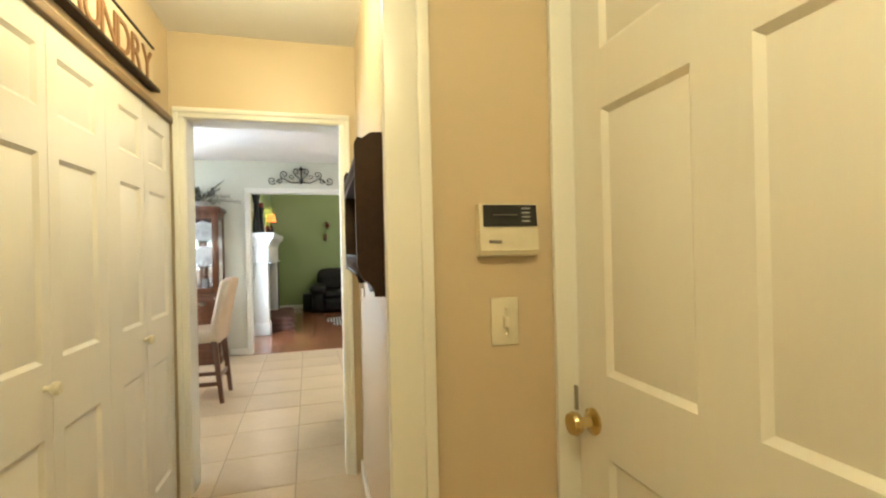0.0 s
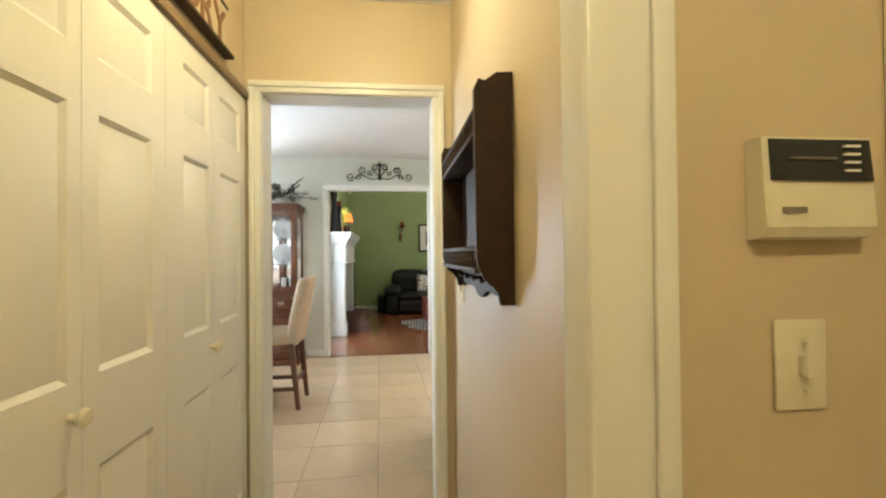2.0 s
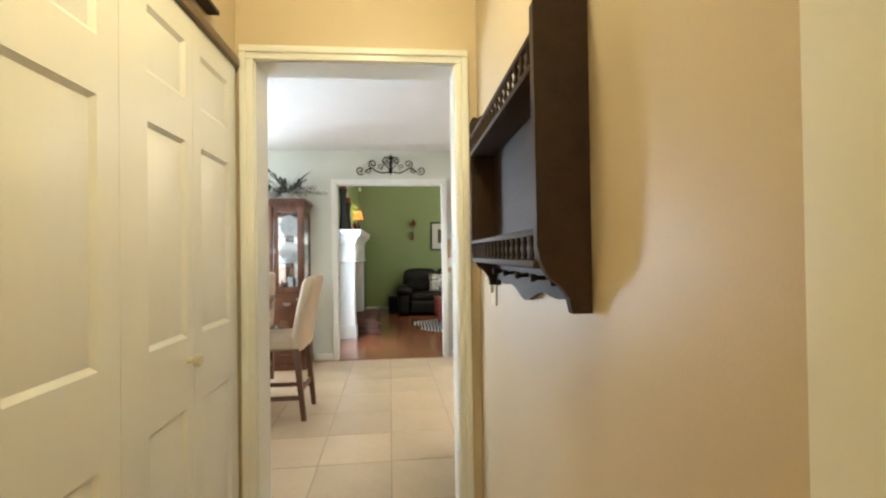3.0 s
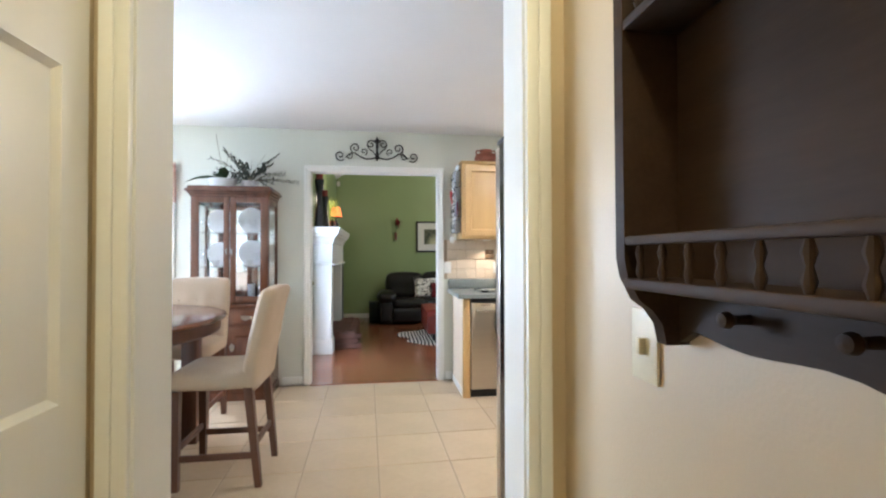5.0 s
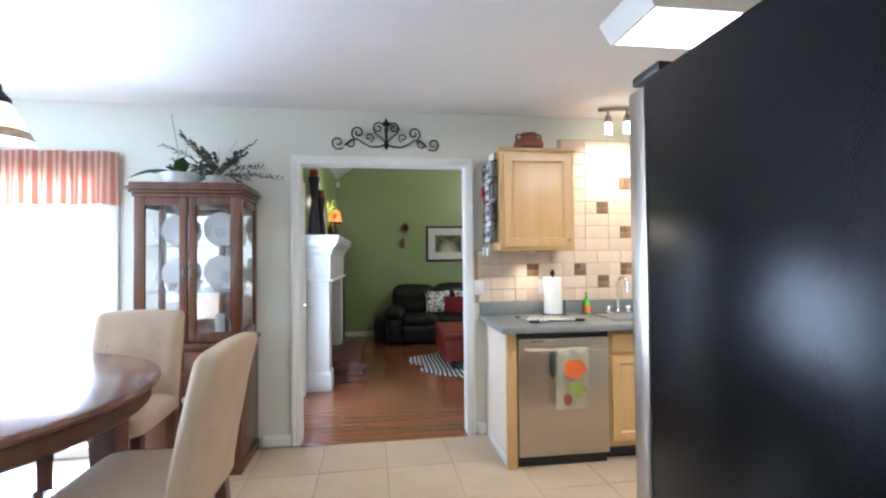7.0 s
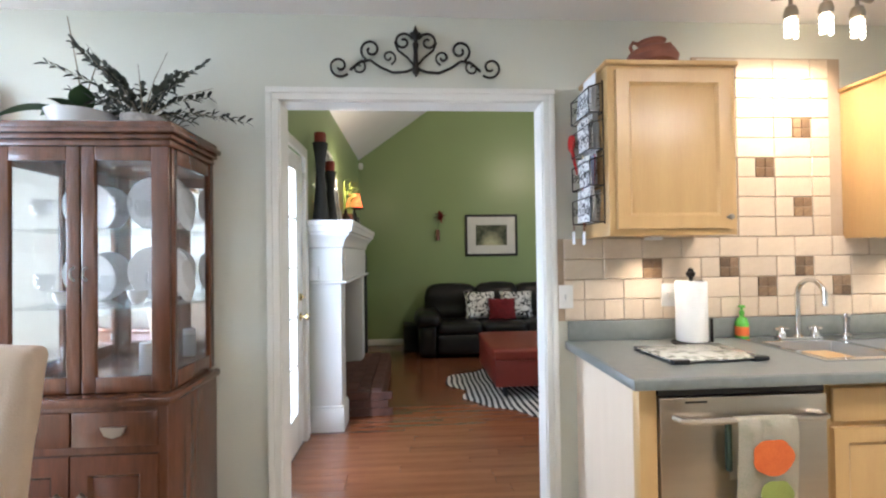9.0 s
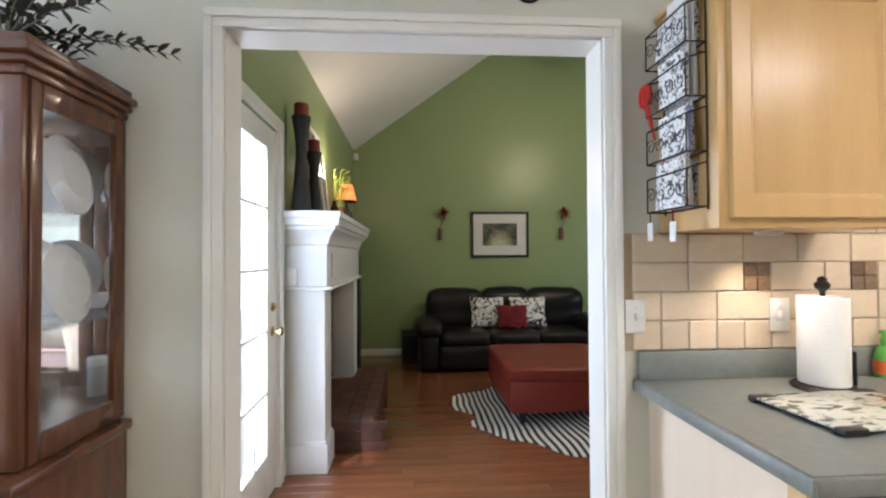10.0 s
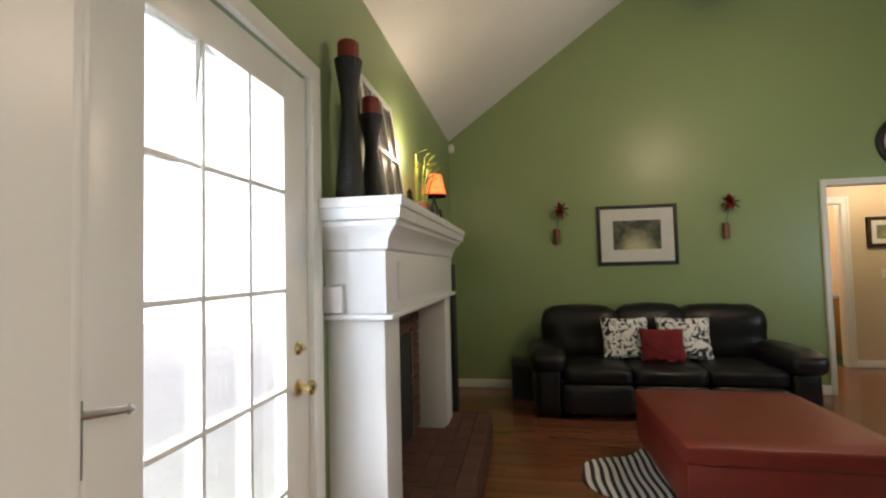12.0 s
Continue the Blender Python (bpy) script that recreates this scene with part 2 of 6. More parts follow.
M_BLINDS = mat("white_blind_slat", (0.75, 0.76, 0.76), rough=0.5, bump=0)
M_GRASS = mat("lawn", (0.07, 0.12, 0.035), (0.05, 0.09, 0.025), 0.95, scale=2)
M_GREENSOAP = mat("green_soap_plastic", (0.10, 0.42, 0.05), rough=0.25, bump=0)
M_MAIL = pattern("printed_envelopes", "noise", (0.70, 0.70, 0.69), (0.06, 0.06, 0.07), 48.0, 0.55, 0.6, (1, 1, 1), 1.5)
M_MIRROR = mat("mirror", (0.8, 0.8, 0.8), rough=0.03, metal=1.0, bump=0)


# ---- mesh helpers ----
def box(bm, x0, x1, y0, y1, z0, z1, bev=0.0, seg=2):
    vs = [bm.verts.new((x, y, z)) for x in (x0, x1) for y in (y0, y1) for z in (z0, z1)]
    fs = [bm.faces.new([vs[i] for i in q]) for q in ((0, 1, 3, 2), (4, 6, 7, 5), (0, 4, 5, 1), (2, 3, 7, 6), (0, 2, 6, 4), (1, 5, 7, 3))]
    if bev:
        es = list({e for f in fs for e in f.edges})
        bmesh.ops.bevel(bm, geom=es, offset=bev, segments=seg, profile=0.5, affect="EDGES", clamp_overlap=True)
    return vs


def one(*a, **k):
    bm = bmesh.new()
    box(bm, *a, **k)
    return bm


def rod(bm, p, q, r0, r1=None, n=12, caps=True):
    p, q = Vector(p), Vector(q)
    r1 = r0 if r1 is None else r1
    m = (q - p).to_track_quat("Z", "Y").to_matrix()
    rings = []
    for c, r in ((p, r0), (q, r1)):
        rings.append([bm.verts.new(c + m @ Vector((r * math.cos(2 * math.pi * i / n), r * math.sin(2 * math.pi * i / n), 0))) for i in range(n)])
    for i in range(n):
        bm.faces.new((rings[0][i], rings[0][(i + 1) % n], rings[1][(i + 1) % n], rings[1][i]))
    if caps:
        bm.faces.new(rings[0][::-1])
        bm.faces.new(rings[1])
    return bm


def lathe(bm, c, prof, n=24, axis="z"):
    """Turns a profile of (radius, height) round an axis through c."""
    rings = []
    for r, h in prof:
        ring = []
        for i in range(n):
            a = 2 * math.pi * i / n
            u, v = r * math.cos(a), r * math.sin(a)
            d = (u, v, h) if axis == "z" else (h, u, v) if axis == "x" else (v, h, u)
            ring.append(bm.verts.new((c[0] + d[0], c[1] + d[1], c[2] + d[2])))
        rings.append(ring)
    for s, t in zip(rings, rings[1:]):
        for i in range(n):
            bm.faces.new((s[i], s[(i + 1) % n], t[(i + 1) % n], t[i]))
    if prof[0][0] > 1e-5:
        bm.faces.new(rings[0][::-1])
    if prof[-1][0] > 1e-5:
        bm.faces.new(rings[-1])
    return bm


def tube(bm, pts, r, n=8):
    pts = [Vector(p) for p in pts]
    rings = []
    for i, p in enumerate(pts):
        d = pts[min(i + 1, len(pts) - 1)] - pts[max(i - 1, 0)]
        m = d.to_track_quat("Z", "Y").to_matrix()
        rr = r[i] if isinstance(r, (list, tuple)) else r
        rings.append([bm.verts.new(p + m @ Vector((rr * math.cos(2 * math.pi * k / n), rr * math.sin(2 * math.pi * k / n), 0))) for k in range(n)])
    for s, t in zip(rings, rings[1:]):
        best = min(range(n), key=lambda o: sum((s[k].co - t[(k + o) % n].co).length for k in range(0, n, 2)))
        for k in range(n):
            bm.faces.new((s[k], s[(k + 1) % n], t[(k + 1 + best) % n], t[(k + best) % n]))
    bm.faces.new(rings[0][::-1])
    bm.faces.new(rings[-1])
    return bm


def prism(bm, outline, lo, hi, axis="y"):
    """Pushes a flat outline along an axis: outline of (a, b) in the two other axes."""
    def at(a, b, h):
        return (a, h, b) if axis == "y" else (h, a, b) if axis == "x" else (a, b, h)
    s = [bm.verts.new(at(a, b, lo)) for a, b in outline]
    t = [bm.verts.new(at(a, b, hi)) for a, b in outline]
    k = len(s)
    bm.faces.new(s[::-1])
    bm.faces.new(t)
    for i in range(k):
        bm.faces.new((s[i], s[(i + 1) % k], t[(i + 1) % k], t[i]))
    return bm


def puff(bm, x0, x1, y0, y1, z0, z1, bev, bulge=0.02, wob=0.006, cuts=7):
    """A padded block: rounded box with swollen, uneven faces."""
    n = cuts
    cx, cy, cz = (x0 + x1) / 2, (y0 + y1) / 2, (z0 + z1) / 2
    hx, hy, hz = (x1 - x0) / 2, (y1 - y0) / 2, (z1 - z0) / 2
    tmp = bmesh.new()
    bmesh.ops.create_cube(tmp, size=2.0)
    bmesh.ops.subdivide_edges(tmp, edges=tmp.edges, cuts=n, use_grid_fill=True)
    made = {}
    for v in tmp.verts:
        u = v.co.copy()
        p = Vector((u.x * hx, u.y * hy, u.z * hz))
        inner = Vector((max(-hx + bev, min(hx - bev, p.x)), max(-hy + bev, min(hy - bev, p.y)), max(-hz + bev, min(hz - bev, p.z))))
        d = p - inner
        if d.length > 1e-6:
            p = inner + d.normalized() * bev
        sw = [(1 - u.y ** 2) * (1 - u.z ** 2), (1 - u.x ** 2) * (1 - u.z ** 2), (1 - u.x ** 2) * (1 - u.y ** 2)]
        p += Vector((u.x * sw[0], u.y * sw[1], u.z * sw[2])) * bulge
        w = Vector((cx, cy, cz)) + p
        w += noise.noise_vector(w * 7) * wob
        made[v] = bm.verts.new(w)
    for f in tmp.faces:
        bm.faces.new([made[v] for v in f.verts])
    tmp.free()
    return bm


def mesh_of(name, bm, material, smooth=None):
    bmesh.ops.recalc_face_normals(bm, faces=bm.faces)
    data = bpy.data.meshes.new(name)
    bm.to_mesh(data)
    bm.free()
    data.materials.append(material)
    data.polygons.foreach_set("use_smooth", [True] * len(data.polygons))
    data.set_sharp_from_angle(angle=radians(32 if smooth is None else smooth))
    return data


def part(name, bm, material, parent=None, label="", smooth=None):
    """One mesh object; its geometry is given in the world's metres, its thing stands at its own base."""
    root = parent
    while root is not None and root.parent is not None:
        root = root.parent
    if root is not None:
        bmesh.ops.translate(bm, verts=bm.verts, vec=-root.location)
    ob = new(name, mesh_of(name, bm, material, smooth))
    ob.parent = parent
    return tagged(ob, label)


def thing(name, at, label, category, group="", kind=""):
    ob = new(name)
    ob.location = at
    ob.empty_display_size = 0.1
    return tagged(ob, label, category, group, kind)


def solid(name, bm, material, label, category, kind="structure", smooth=None):
    return tagged(part(name, bm, material, None, "", smooth), label, category, "", kind)


def wall(name, axis, lo, hi, a0, a1, z0, z1, holes, material, label):
    """A wall slab across axis x or y between lo and hi, with rectangular holes (a0, a1, z0, z1)."""
    bm = bmesh.new()
    cuts = sorted({a0, a1, *[h[0] for h in holes], *[h[1] for h in holes]})
    for p, q in zip(cuts, cuts[1:]):
        mid = (p + q) / 2
        zs = [z0]
        for h in sorted((h for h in holes if h[0] < mid < h[1]), key=lambda h: h[2]):
            zs += [h[2], h[3]]
        zs.append(z1)
        for u, v in zip(zs[::2], zs[1::2]):
            if v - u > 1e-4:
                if axis == "y":
                    box(bm, p, q, lo, hi, u, v)
                else:
                    box(bm, lo, hi, p, q, u, v)
    bmesh.ops.remove_doubles(bm, verts=bm.verts, dist=0.0005)
    return solid(name, bm, material, label, "wall")


# ---- structure ----
CEIL = 2.53
wall("wall_closet", "x", -0.06, 0.08, -0.6, 3.49, 0, CEIL, [(1.955, 3.465, 0, 2.035)], M_TAN, "tan painted wall above the white closet doors")
wall("wall_hall_right", "x", 1.075, 1.165, 1.858, 3.49, 0, CEIL, [], M_TAN, "tan painted hall wall carrying a dark shelf")
wall("wall_thermostat", "y", 1.77, 1.858, 1.03, 1.62, 0, CEIL, [], M_TAN, "tan painted wall beside the entry door")
wall("wall_entry_right", "x", 1.423, 1.62, -0.6, 1.77, 0, CEIL, [(0.90, 1.765, 0, 2.10)], M_TAN, "tan painted wall round the entry door")
wall("wall_entry_back", "y", -0.75, -0.6, -0.2, 1.75, 0, CEIL, [], M_TAN, "plain tan wall closing the entry")
wall("wall_hall_end", "y", 3.49, 3.57, -0.06, 1.165, 0, CEIL, [(0.1465, 0.9895, 0, 2.071)], M_TAN, "tan painted wall round the hall doorway")
wall("wall_closet_back", "x", -0.75, -0.65, 1.9, 3.57, 0, CEIL, [], M_WHITE, "plain wall at the back of the closet")
wall("wall_dining_near", "y", 3.57, 3.65, -3.3, 3.9, 0, CEIL, [(0.1465, 0.9895, 0, 2.071)], M_SAGE, "pale sage wall round the hall doorway")
wall("wall_dining_left", "x", -3.45, -3.30, 3.65, 7.125, 0, CEIL, [(4.85, 6.15, 0.95, 2.05)], M_SAGE, "pale sage wall with a window with blinds")
wall("wall_kitchen_right", "x", 3.9, 4.05, 3.57, 7.19, 0, CEIL, [], M_SAGE, "pale sage wall closing the kitchen")
wall("wall_dining_far", "y", 7.125, 7.19, -3.45, 4.05, 0, CEIL, [(-0.0465, 1.2485, 0, 2.125), (-3.15, -1.36, 0.0, 2.06)], M_SAGE, "pale sage wall with a wide doorway")
wall("wall_living_near", "y", 7.19, 7.255, -0.38, 5.6, 0, 4.68, [(-0.0465, 1.2485, 0, 2.125)], M_GREEN, "green painted wall round the wide doorway")
wall("wall_living_left", "x", -0.38, -0.23, 7.255, 11.88, 0, 2.86, [(7.42, 8.365, 0, 2.115)], M_GREEN, "green painted wall behind the white fireplace")
wall("wall_living_far", "y", 11.88, 12.0, -0.38, 5.6, 0, 4.68, [(3.598, 4.82, 0, 2.105)], M_GREEN, "green painted gable wall behind the sofa")
# The opening in this unseen wall is added to go with the right-hand fill.
wall("wall_living_right", "x", 5.6, 5.75, 7.19, 12.0, 0, 4.68, [(8.4, 10.0, 0.9, 2.1)], M_GREEN, "green painted wall with an added opening out of view")
wall("wall_far_room_back", "y", 13.2, 13.3, 3.3, 6.3, 0, 2.6, [(3.905, 4.535, 0, 2.05)], M_TAN, "tan wall of the room beyond the sofa")
wall("wall_far_room_left", "x", 3.3, 3.4, 12.0, 13.2, 0, 2.6, [], M_TAN, "tan wall closing the far room")
wall("wall_far_room_right", "x", 6.2, 6.3, 12.0, 13.2, 0, 2.6, [], M_TAN, "tan wall closing the far room")
wall("wall_bath", "y", 14.6, 14.7, 3.3, 5.0, 0, 2.6, [], M_TAN, "plain warm wall of the lit bathroom")
wall("wall_bath_left", "x", 3.2, 3.3, 13.2, 14.7, 0, 2.6, [], M_TAN, "plain warm wall of the lit bathroom")
wall("wall_bath_right", "x", 5.0, 5.1, 13.3, 14.7, 0, 2.6, [], M_TAN, "plain warm wall of the lit bathroom")
solid("ceiling_far_room", one(3.2, 6.3, 12.0, 14.7, 2.6, 2.7), M_CEIL, "white flat ceiling of the far room", "ceiling")
# Slab added over the lawn; its pale colour stands for overexposed daylight.
solid("patio", one(-12, -0.4, 7.2, 17.9, -0.06, -0.03), mat("pale_overbright_ground", (0.62, 0.61, 0.58), rough=0.9, scale=2), "added pale slab for the overbright ground outside the glass doors", "patio")
solid("ceiling", one(-3.45, 4.05, -0.75, 7.19, CEIL, CEIL + 0.12), M_CEIL, "white flat textured ceiling", "ceiling")
slope = bmesh.new()
prism(slope, [(-0.38, 2.715), (-0.23, 2.822), (2.10, 4.50), (5.75, 4.50), (5.75, 4.65), (2.05, 4.65), (-0.38, 2.90)], 7.19, 12.0)
solid("ceiling_living", slope, M_CEIL, "white vaulted ceiling sloping up from the fireplace wall", "ceiling")
solid("ground", one(-60, 60, -60, 70, -0.25, -0.06), M_GRASS, "flat green lawn outside the house", "ground")


# ---- trim, doors and windows ----
def casing_y(name, y, out, x0, x1, top, width, material, label, depth0, depth1):
    """White casing round an opening in a y wall: face at y, proud towards out, with its jamb lining."""
    th = thing(name, ((x0 + x1) / 2, y, 0), label, "door frame", kind="structure")
    lw = min(width, x0 - 0.0815) if name == "door_frame_hall" else width
    a, b = sorted((y, y + out * 0.018))
    c, d = sorted((y + out * 0.018, y + out * 0.028))
    for p, q in ((x0 - lw, x0 - 0.004), (x1 + 0.004, x1 + width)):
        part("casing_side", one(p, q, a, b, 0, top + 0.004, bev=0.003), material, th)
        outer = (p, p + min(0.028, lw - 0.006)) if p < x0 else (q - 0.028, q)
        part("casing_bead", one(outer[0], outer[1], c, d, 0, top + width - 0.0285, bev=0.004), material, th)
    part("casing_head", one(x0 - lw, x1 + width, a, b, top + 0.004, top + width, bev=0.003), material, th)
    part("casing_bead", one(x0 - lw, x1 + width, c, d, top + width - 0.028, top + width, bev=0.004), material, th)
    if depth1 > depth0:
        part("jamb", one(x0 - 0.0125, x0, depth0, depth1, 0, top), material, th)
        part("jamb", one(x1, x1 + 0.0125, depth0, depth1, 0, top), material, th)
        part("jamb_head", one(x0 - 0.0125, x1 + 0.0125, depth0, depth1, top + 0.0003, top + 0.0125), material, th)
    return th


casing_y("door_frame_hall", 3.489, -1, 0.160, 0.976, 2.056, 0.058, M_WHITE, "white painted casing round the hall doorway", 3.4905, 3.6495)
casing_y("door_frame_hall_back", 3.651, 1, 0.160, 0.976, 2.056, 0.058, M_WHITE, "white painted casing on the dining side", 1, 0)
casing_y("door_frame_wide", 7.124, -1, -0.033, 1.235, 2.110, 0.062, M_WHITE, "white painted casing round the wide doorway", 7.1265, 7.2535)
casing_y("door_frame_wide_back", 7.256, 1, -0.033, 1.235, 2.110, 0.062, M_WHITE, "white painted casing on the living room side", 1, 0)
casing_y("door_frame_far", 11.879, -1, 3.612, 4.806, 2.09, 0.06, M_WHITE, "white painted casing round the far doorway", 11.881, 11.999)
hall_trim = thing("trim_hall_opening", (1.045, 1.8, 0), "white painted casing on the hall corner", "door frame", kind="structure")
part("casing_side", one(1.001, 1.105, 1.746, 1.768, 0, CEIL, bev=0.004), M_WHITE, hall_trim)
part("casing_bead", one(1.077, 1.105, 1.736, 1.746, 0, CEIL, bev=0.004), M_WHITE, hall_trim)
part("jamb", one(1.011, 1.028, 1.77, 1.857, 0, CEIL, bev=0.003), M_WHITE, hall_trim)


def skirting(name, runs, h=0.085):
    th = thing(name, (0, 0, 0), "white painted baseboard along the wall", "baseboard", kind="structure")
    for x0, x1, y0, y1 in runs:
        part("board", one(x0, x1, y0, y1, 0.002, h, bev=0.004), M_WHITE, th)
    return th


skirting("baseboard_hall", [(1.060, 1.074, 1.87, 3.468), (0.081, 0.095, -0.6, 1.9), (1.115, 1.408, 1.755, 1.769)])
skirting("baseboard_dining", [(-0.30, -0.097, 7.108, 7.124), (1.315, 1.39, 7.108, 7.124), (1.04, 1.15, 3.651, 3.665), (-3.28, 0.098, 3.651, 3.665), (-1.28, -1.05, 7.108, 7.124)])
skirting("baseboard_living", [(-0.229, 3.56, 11.862, 11.879), (4.88, 5.59, 11.862, 11.879), (-0.229, -0.213, 10.26, 11.86), (-0.229, -0.213, 8.435, 8.495), (1.30, 5.59, 7.257, 7.272)], 0.095)
skirting("baseboard_far_room", [(4.615, 6.19, 13.184, 13.199)])


def panelled(w, h, t, cols, rows, turn, at):
    """A moulded panel door: u across, face towards local -y, then turned about z and set at its foot."""
    bm = bmesh.new()
    r = 0.011
    box(bm, 0, w, r, t, 0, h)
    us = [0] + [c for col in cols for c in col] + [w]
    for a, b in zip(us[::2], us[1::2]):
        box(bm, a, b, 0, r, 0, h)
    for c0, c1 in cols:
        zs = [0] + [z for row in rows for z in row] + [h]
        for a, b in zip(zs[::2], zs[1::2]):
            box(bm, c0, c1, 0, r, a, b)
        for z0, z1 in rows:
            lo = [bm.verts.new(p) for p in ((c0, 0.0002, z0), (c1, 0.0002, z0), (c1, 0.0002, z1), (c0, 0.0002, z1))]
            e, g = 0.013, 0.042
            mid = [bm.verts.new(p) for p in ((c0 + e, r * 0.97, z0 + e), (c1 - e, r * 0.97, z0 + e), (c1 - e, r * 0.97, z1 - e), (c0 + e, r * 0.97, z1 - e))]
            top = [bm.verts.new(p) for p in ((c0 + g, 0.002, z0 + g), (c1 - g, 0.002, z0 + g), (c1 - g, 0.002, z1 - g), (c0 + g, 0.002, z1 - g))]
            for s, q in ((lo, mid), (mid, top)):
                for i in range(4):
                    bm.faces.new((s[i], s[(i + 1) % 4], q[(i + 1) % 4], q[i]))
            bm.faces.new(top)
    bmesh.ops.transform(bm, matrix=pose(*at, 0, 0, turn), verts=bm.verts)
    return bm


ROWS6 = [(0.19, 0.785), (1.0, 1.605), (1.735, 1.915)]
for i in range(4):
    y = 1.958 + 0.376 * i
    leaf = thing("closet_door", (0.09, y + 0.19, 0.012), "white moulded bifold closet door leaf" + (" with a round knob" if i % 2 == 0 else ""), "closet door", "bifold closet doors")
    part("leaf", panelled(0.3735, 2.005, 0.03, [(0.118, 0.330) if i % 2 == 0 else (0.058, 0.298)], ROWS6, 90, (0.09, y, 0.012)), M_DOOR, leaf)
    if i % 2 == 0:
        part("knob", lathe(bmesh.new(), (0.09, y + 0.335, 0.940), [(0.010, 0), (0.008, 0.012), (0.017, 0.02), (0.021, 0.03), (0.016, 0.039), (0, 0.042)], 16, "x"), M_CREAM, leaf, "small round cream knob")
solid("trim_closet_track", one(0.05, 0.108, 1.956, 3.464, 2.020, 2.052, bev=0.003), mat("brown_track", (0.20, 0.13, 0.07), rough=0.5), "brown metal track above the closet doors", "track")

entry = thing("door_1", (1.488, 1.33, 0), "white six-panel entry door, closed, with a brass knob", "door", kind="structure")
part("door_panel", panelled(0.84, 2.085, 0.04, [(0.115, 0.37), (0.485, 0.74)], [(0.22, 0.825), (1.012, 1.612), (1.745, 1.94)], -90, (1.473, 1.752, 0.01)), M_DOOR, entry)
part("jamb", one(1.415, 1.553, 1.753, 1.768, 0, 2.11, bev=0.002), M_WHITE, entry)
part("jamb", one(1.415, 1.553, 0.89, 0.905, 0, 2.11, bev=0.002), M_WHITE, entry)
part("jamb_head", one(1.415, 1.553, 0.89, 1.768, 2.097, 2.115, bev=0.002), M_WHITE, entry)
part("casing_side", one(1.405, 1.4225, 0.82, 0.89, 0, 2.11, bev=0.003), M_WHITE, entry)
part("backing", one(1.538, 1.553, 0.9, 1.76, 0, 2.10), M_DOOR, entry)
kn = part("knob", lathe(bmesh.new(), (1.473, 1.692, 0.900), [(0.031, 0), (0.031, -0.006), (0.014, -0.012), (0.011, -0.032), (0.024, -0.04), (0.028, -0.052), (0.024, -0.062), (0, -0.066)], 24, "x"), M_BRASS, entry, "polished brass knob")
part("strike_plate", one(1.458, 1.465, 1.742, 1.752, 0.910, 0.970, bev=0.001), M_NICKEL, entry)


# French door of the living room and its frame
fd = thing("door_2", (-0.24, 7.89, 0), "white glazed french door with fifteen panes, closed", "door", kind="structure")
FX0, FX1 = -0.275, -0.232
GY, GZ = (7.588, 7.772, 7.980, 8.185), (0.256, 0.600, 0.944, 1.288, 1.633, 1.972)
part("stile", one(FX0, FX1, 7.432, 7.588, 0.01, 2.10, bev=0.003), M_WHITE, fd)
part("stile", one(FX0, FX1, 8.185, 8.353, 0.01, 2.10, bev=0.003), M_WHITE, fd)
part("bottom_rail", one(FX0, FX1, 7.588, 8.185, 0.01, 0.256, bev=0.003), M_WHITE, fd)
part("top_rail", one(FX0, FX1, 7.588, 8.185, 1.972, 2.10, bev=0.003), M_WHITE, fd)
for y in GY[1:3]:
    part("muntin", one(FX1 - 0.017, FX1 + 0.003, y - 0.008, y + 0.008, 0.256, 1.972, bev=0.003), M_WHITE, fd)
for z in GZ[1:5]:
    part("muntin", one(FX1 - 0.016, FX1 + 0.002, 7.588, 8.185, z - 0.008, z + 0.008, bev=0.003), M_WHITE, fd)
for y0, y1 in zip(GY, GY[1:]):
    for z0, z1 in zip(GZ, GZ[1:]):
        p = part("pane", one(-0.257, -0.253, y0, y1, z0, z1), M_GLASS, fd)
        p.visible_shadow = False
for y0, y1 in ((7.335, 7.424), (8.359, 8.43)):
    part("casing_side", one(-0.229, -0.205, y0, y1, 0, 2.11, bev=0.004), M_WHITE, fd)
part("casing_head", one(-0.229, -0.205, 7.335, 8.43, 2.11, 2.18, bev=0.004), M_WHITE, fd)
part("jamb", one(-0.37, -0.206, 7.422, 7.432, 0, 2.113), M_WHITE, fd)
part("jamb", one(-0.37, -0.206, 8.353, 8.363, 0, 2.113), M_WHITE, fd)
part("knob", lathe(bmesh.new(), (FX1, 8.270, 0.932), [(0.03, 0), (0.03, 0.006), (0.012, 0.012), (0.012, 0.034), (0.026, 0.042), (0.028, 0.055), (0.02, 0.064), (0, 0.067)], 20, "x"), M_BRASS, fd, "polished brass knob")
part("deadbolt", lathe(bmesh.new(), (FX1, 8.270, 1.073), [(0.027, 0), (0.027, 0.006), (0.018, 0.016), (0.008, 0.018), (0.008, 0.03), (0, 0.031)], 20, "x"), M_BRASS, fd)
for z in (0.3, 1.05, 1.88):
    part("hinge", rod(bmesh.new(), (-0.226, 7.427, z - 0.045), (-0.226, 7.427, z + 0.045), 0.007), M_BRASS, fd)
latch = bmesh.new()
rod(latch, (-0.196, 7.408, 1.00), (-0.196, 7.408, 1.115), 0.007)
rod(latch, (-0.196, 7.408, 1.105), (-0.170, 7.482, 1.097), 0.008)
lathe(latch, (-0.168, 7.486, 1.096), [(0, -0.012), (0.012, 0), (0, 0.012)], 10)
box(latch, -0.205, -0.196, 7.398, 7.418, 0.990, 1.130, bev=0.002)
part("door_guard", latch, M_NICKEL, fd, "small metal swing-bar door guard")
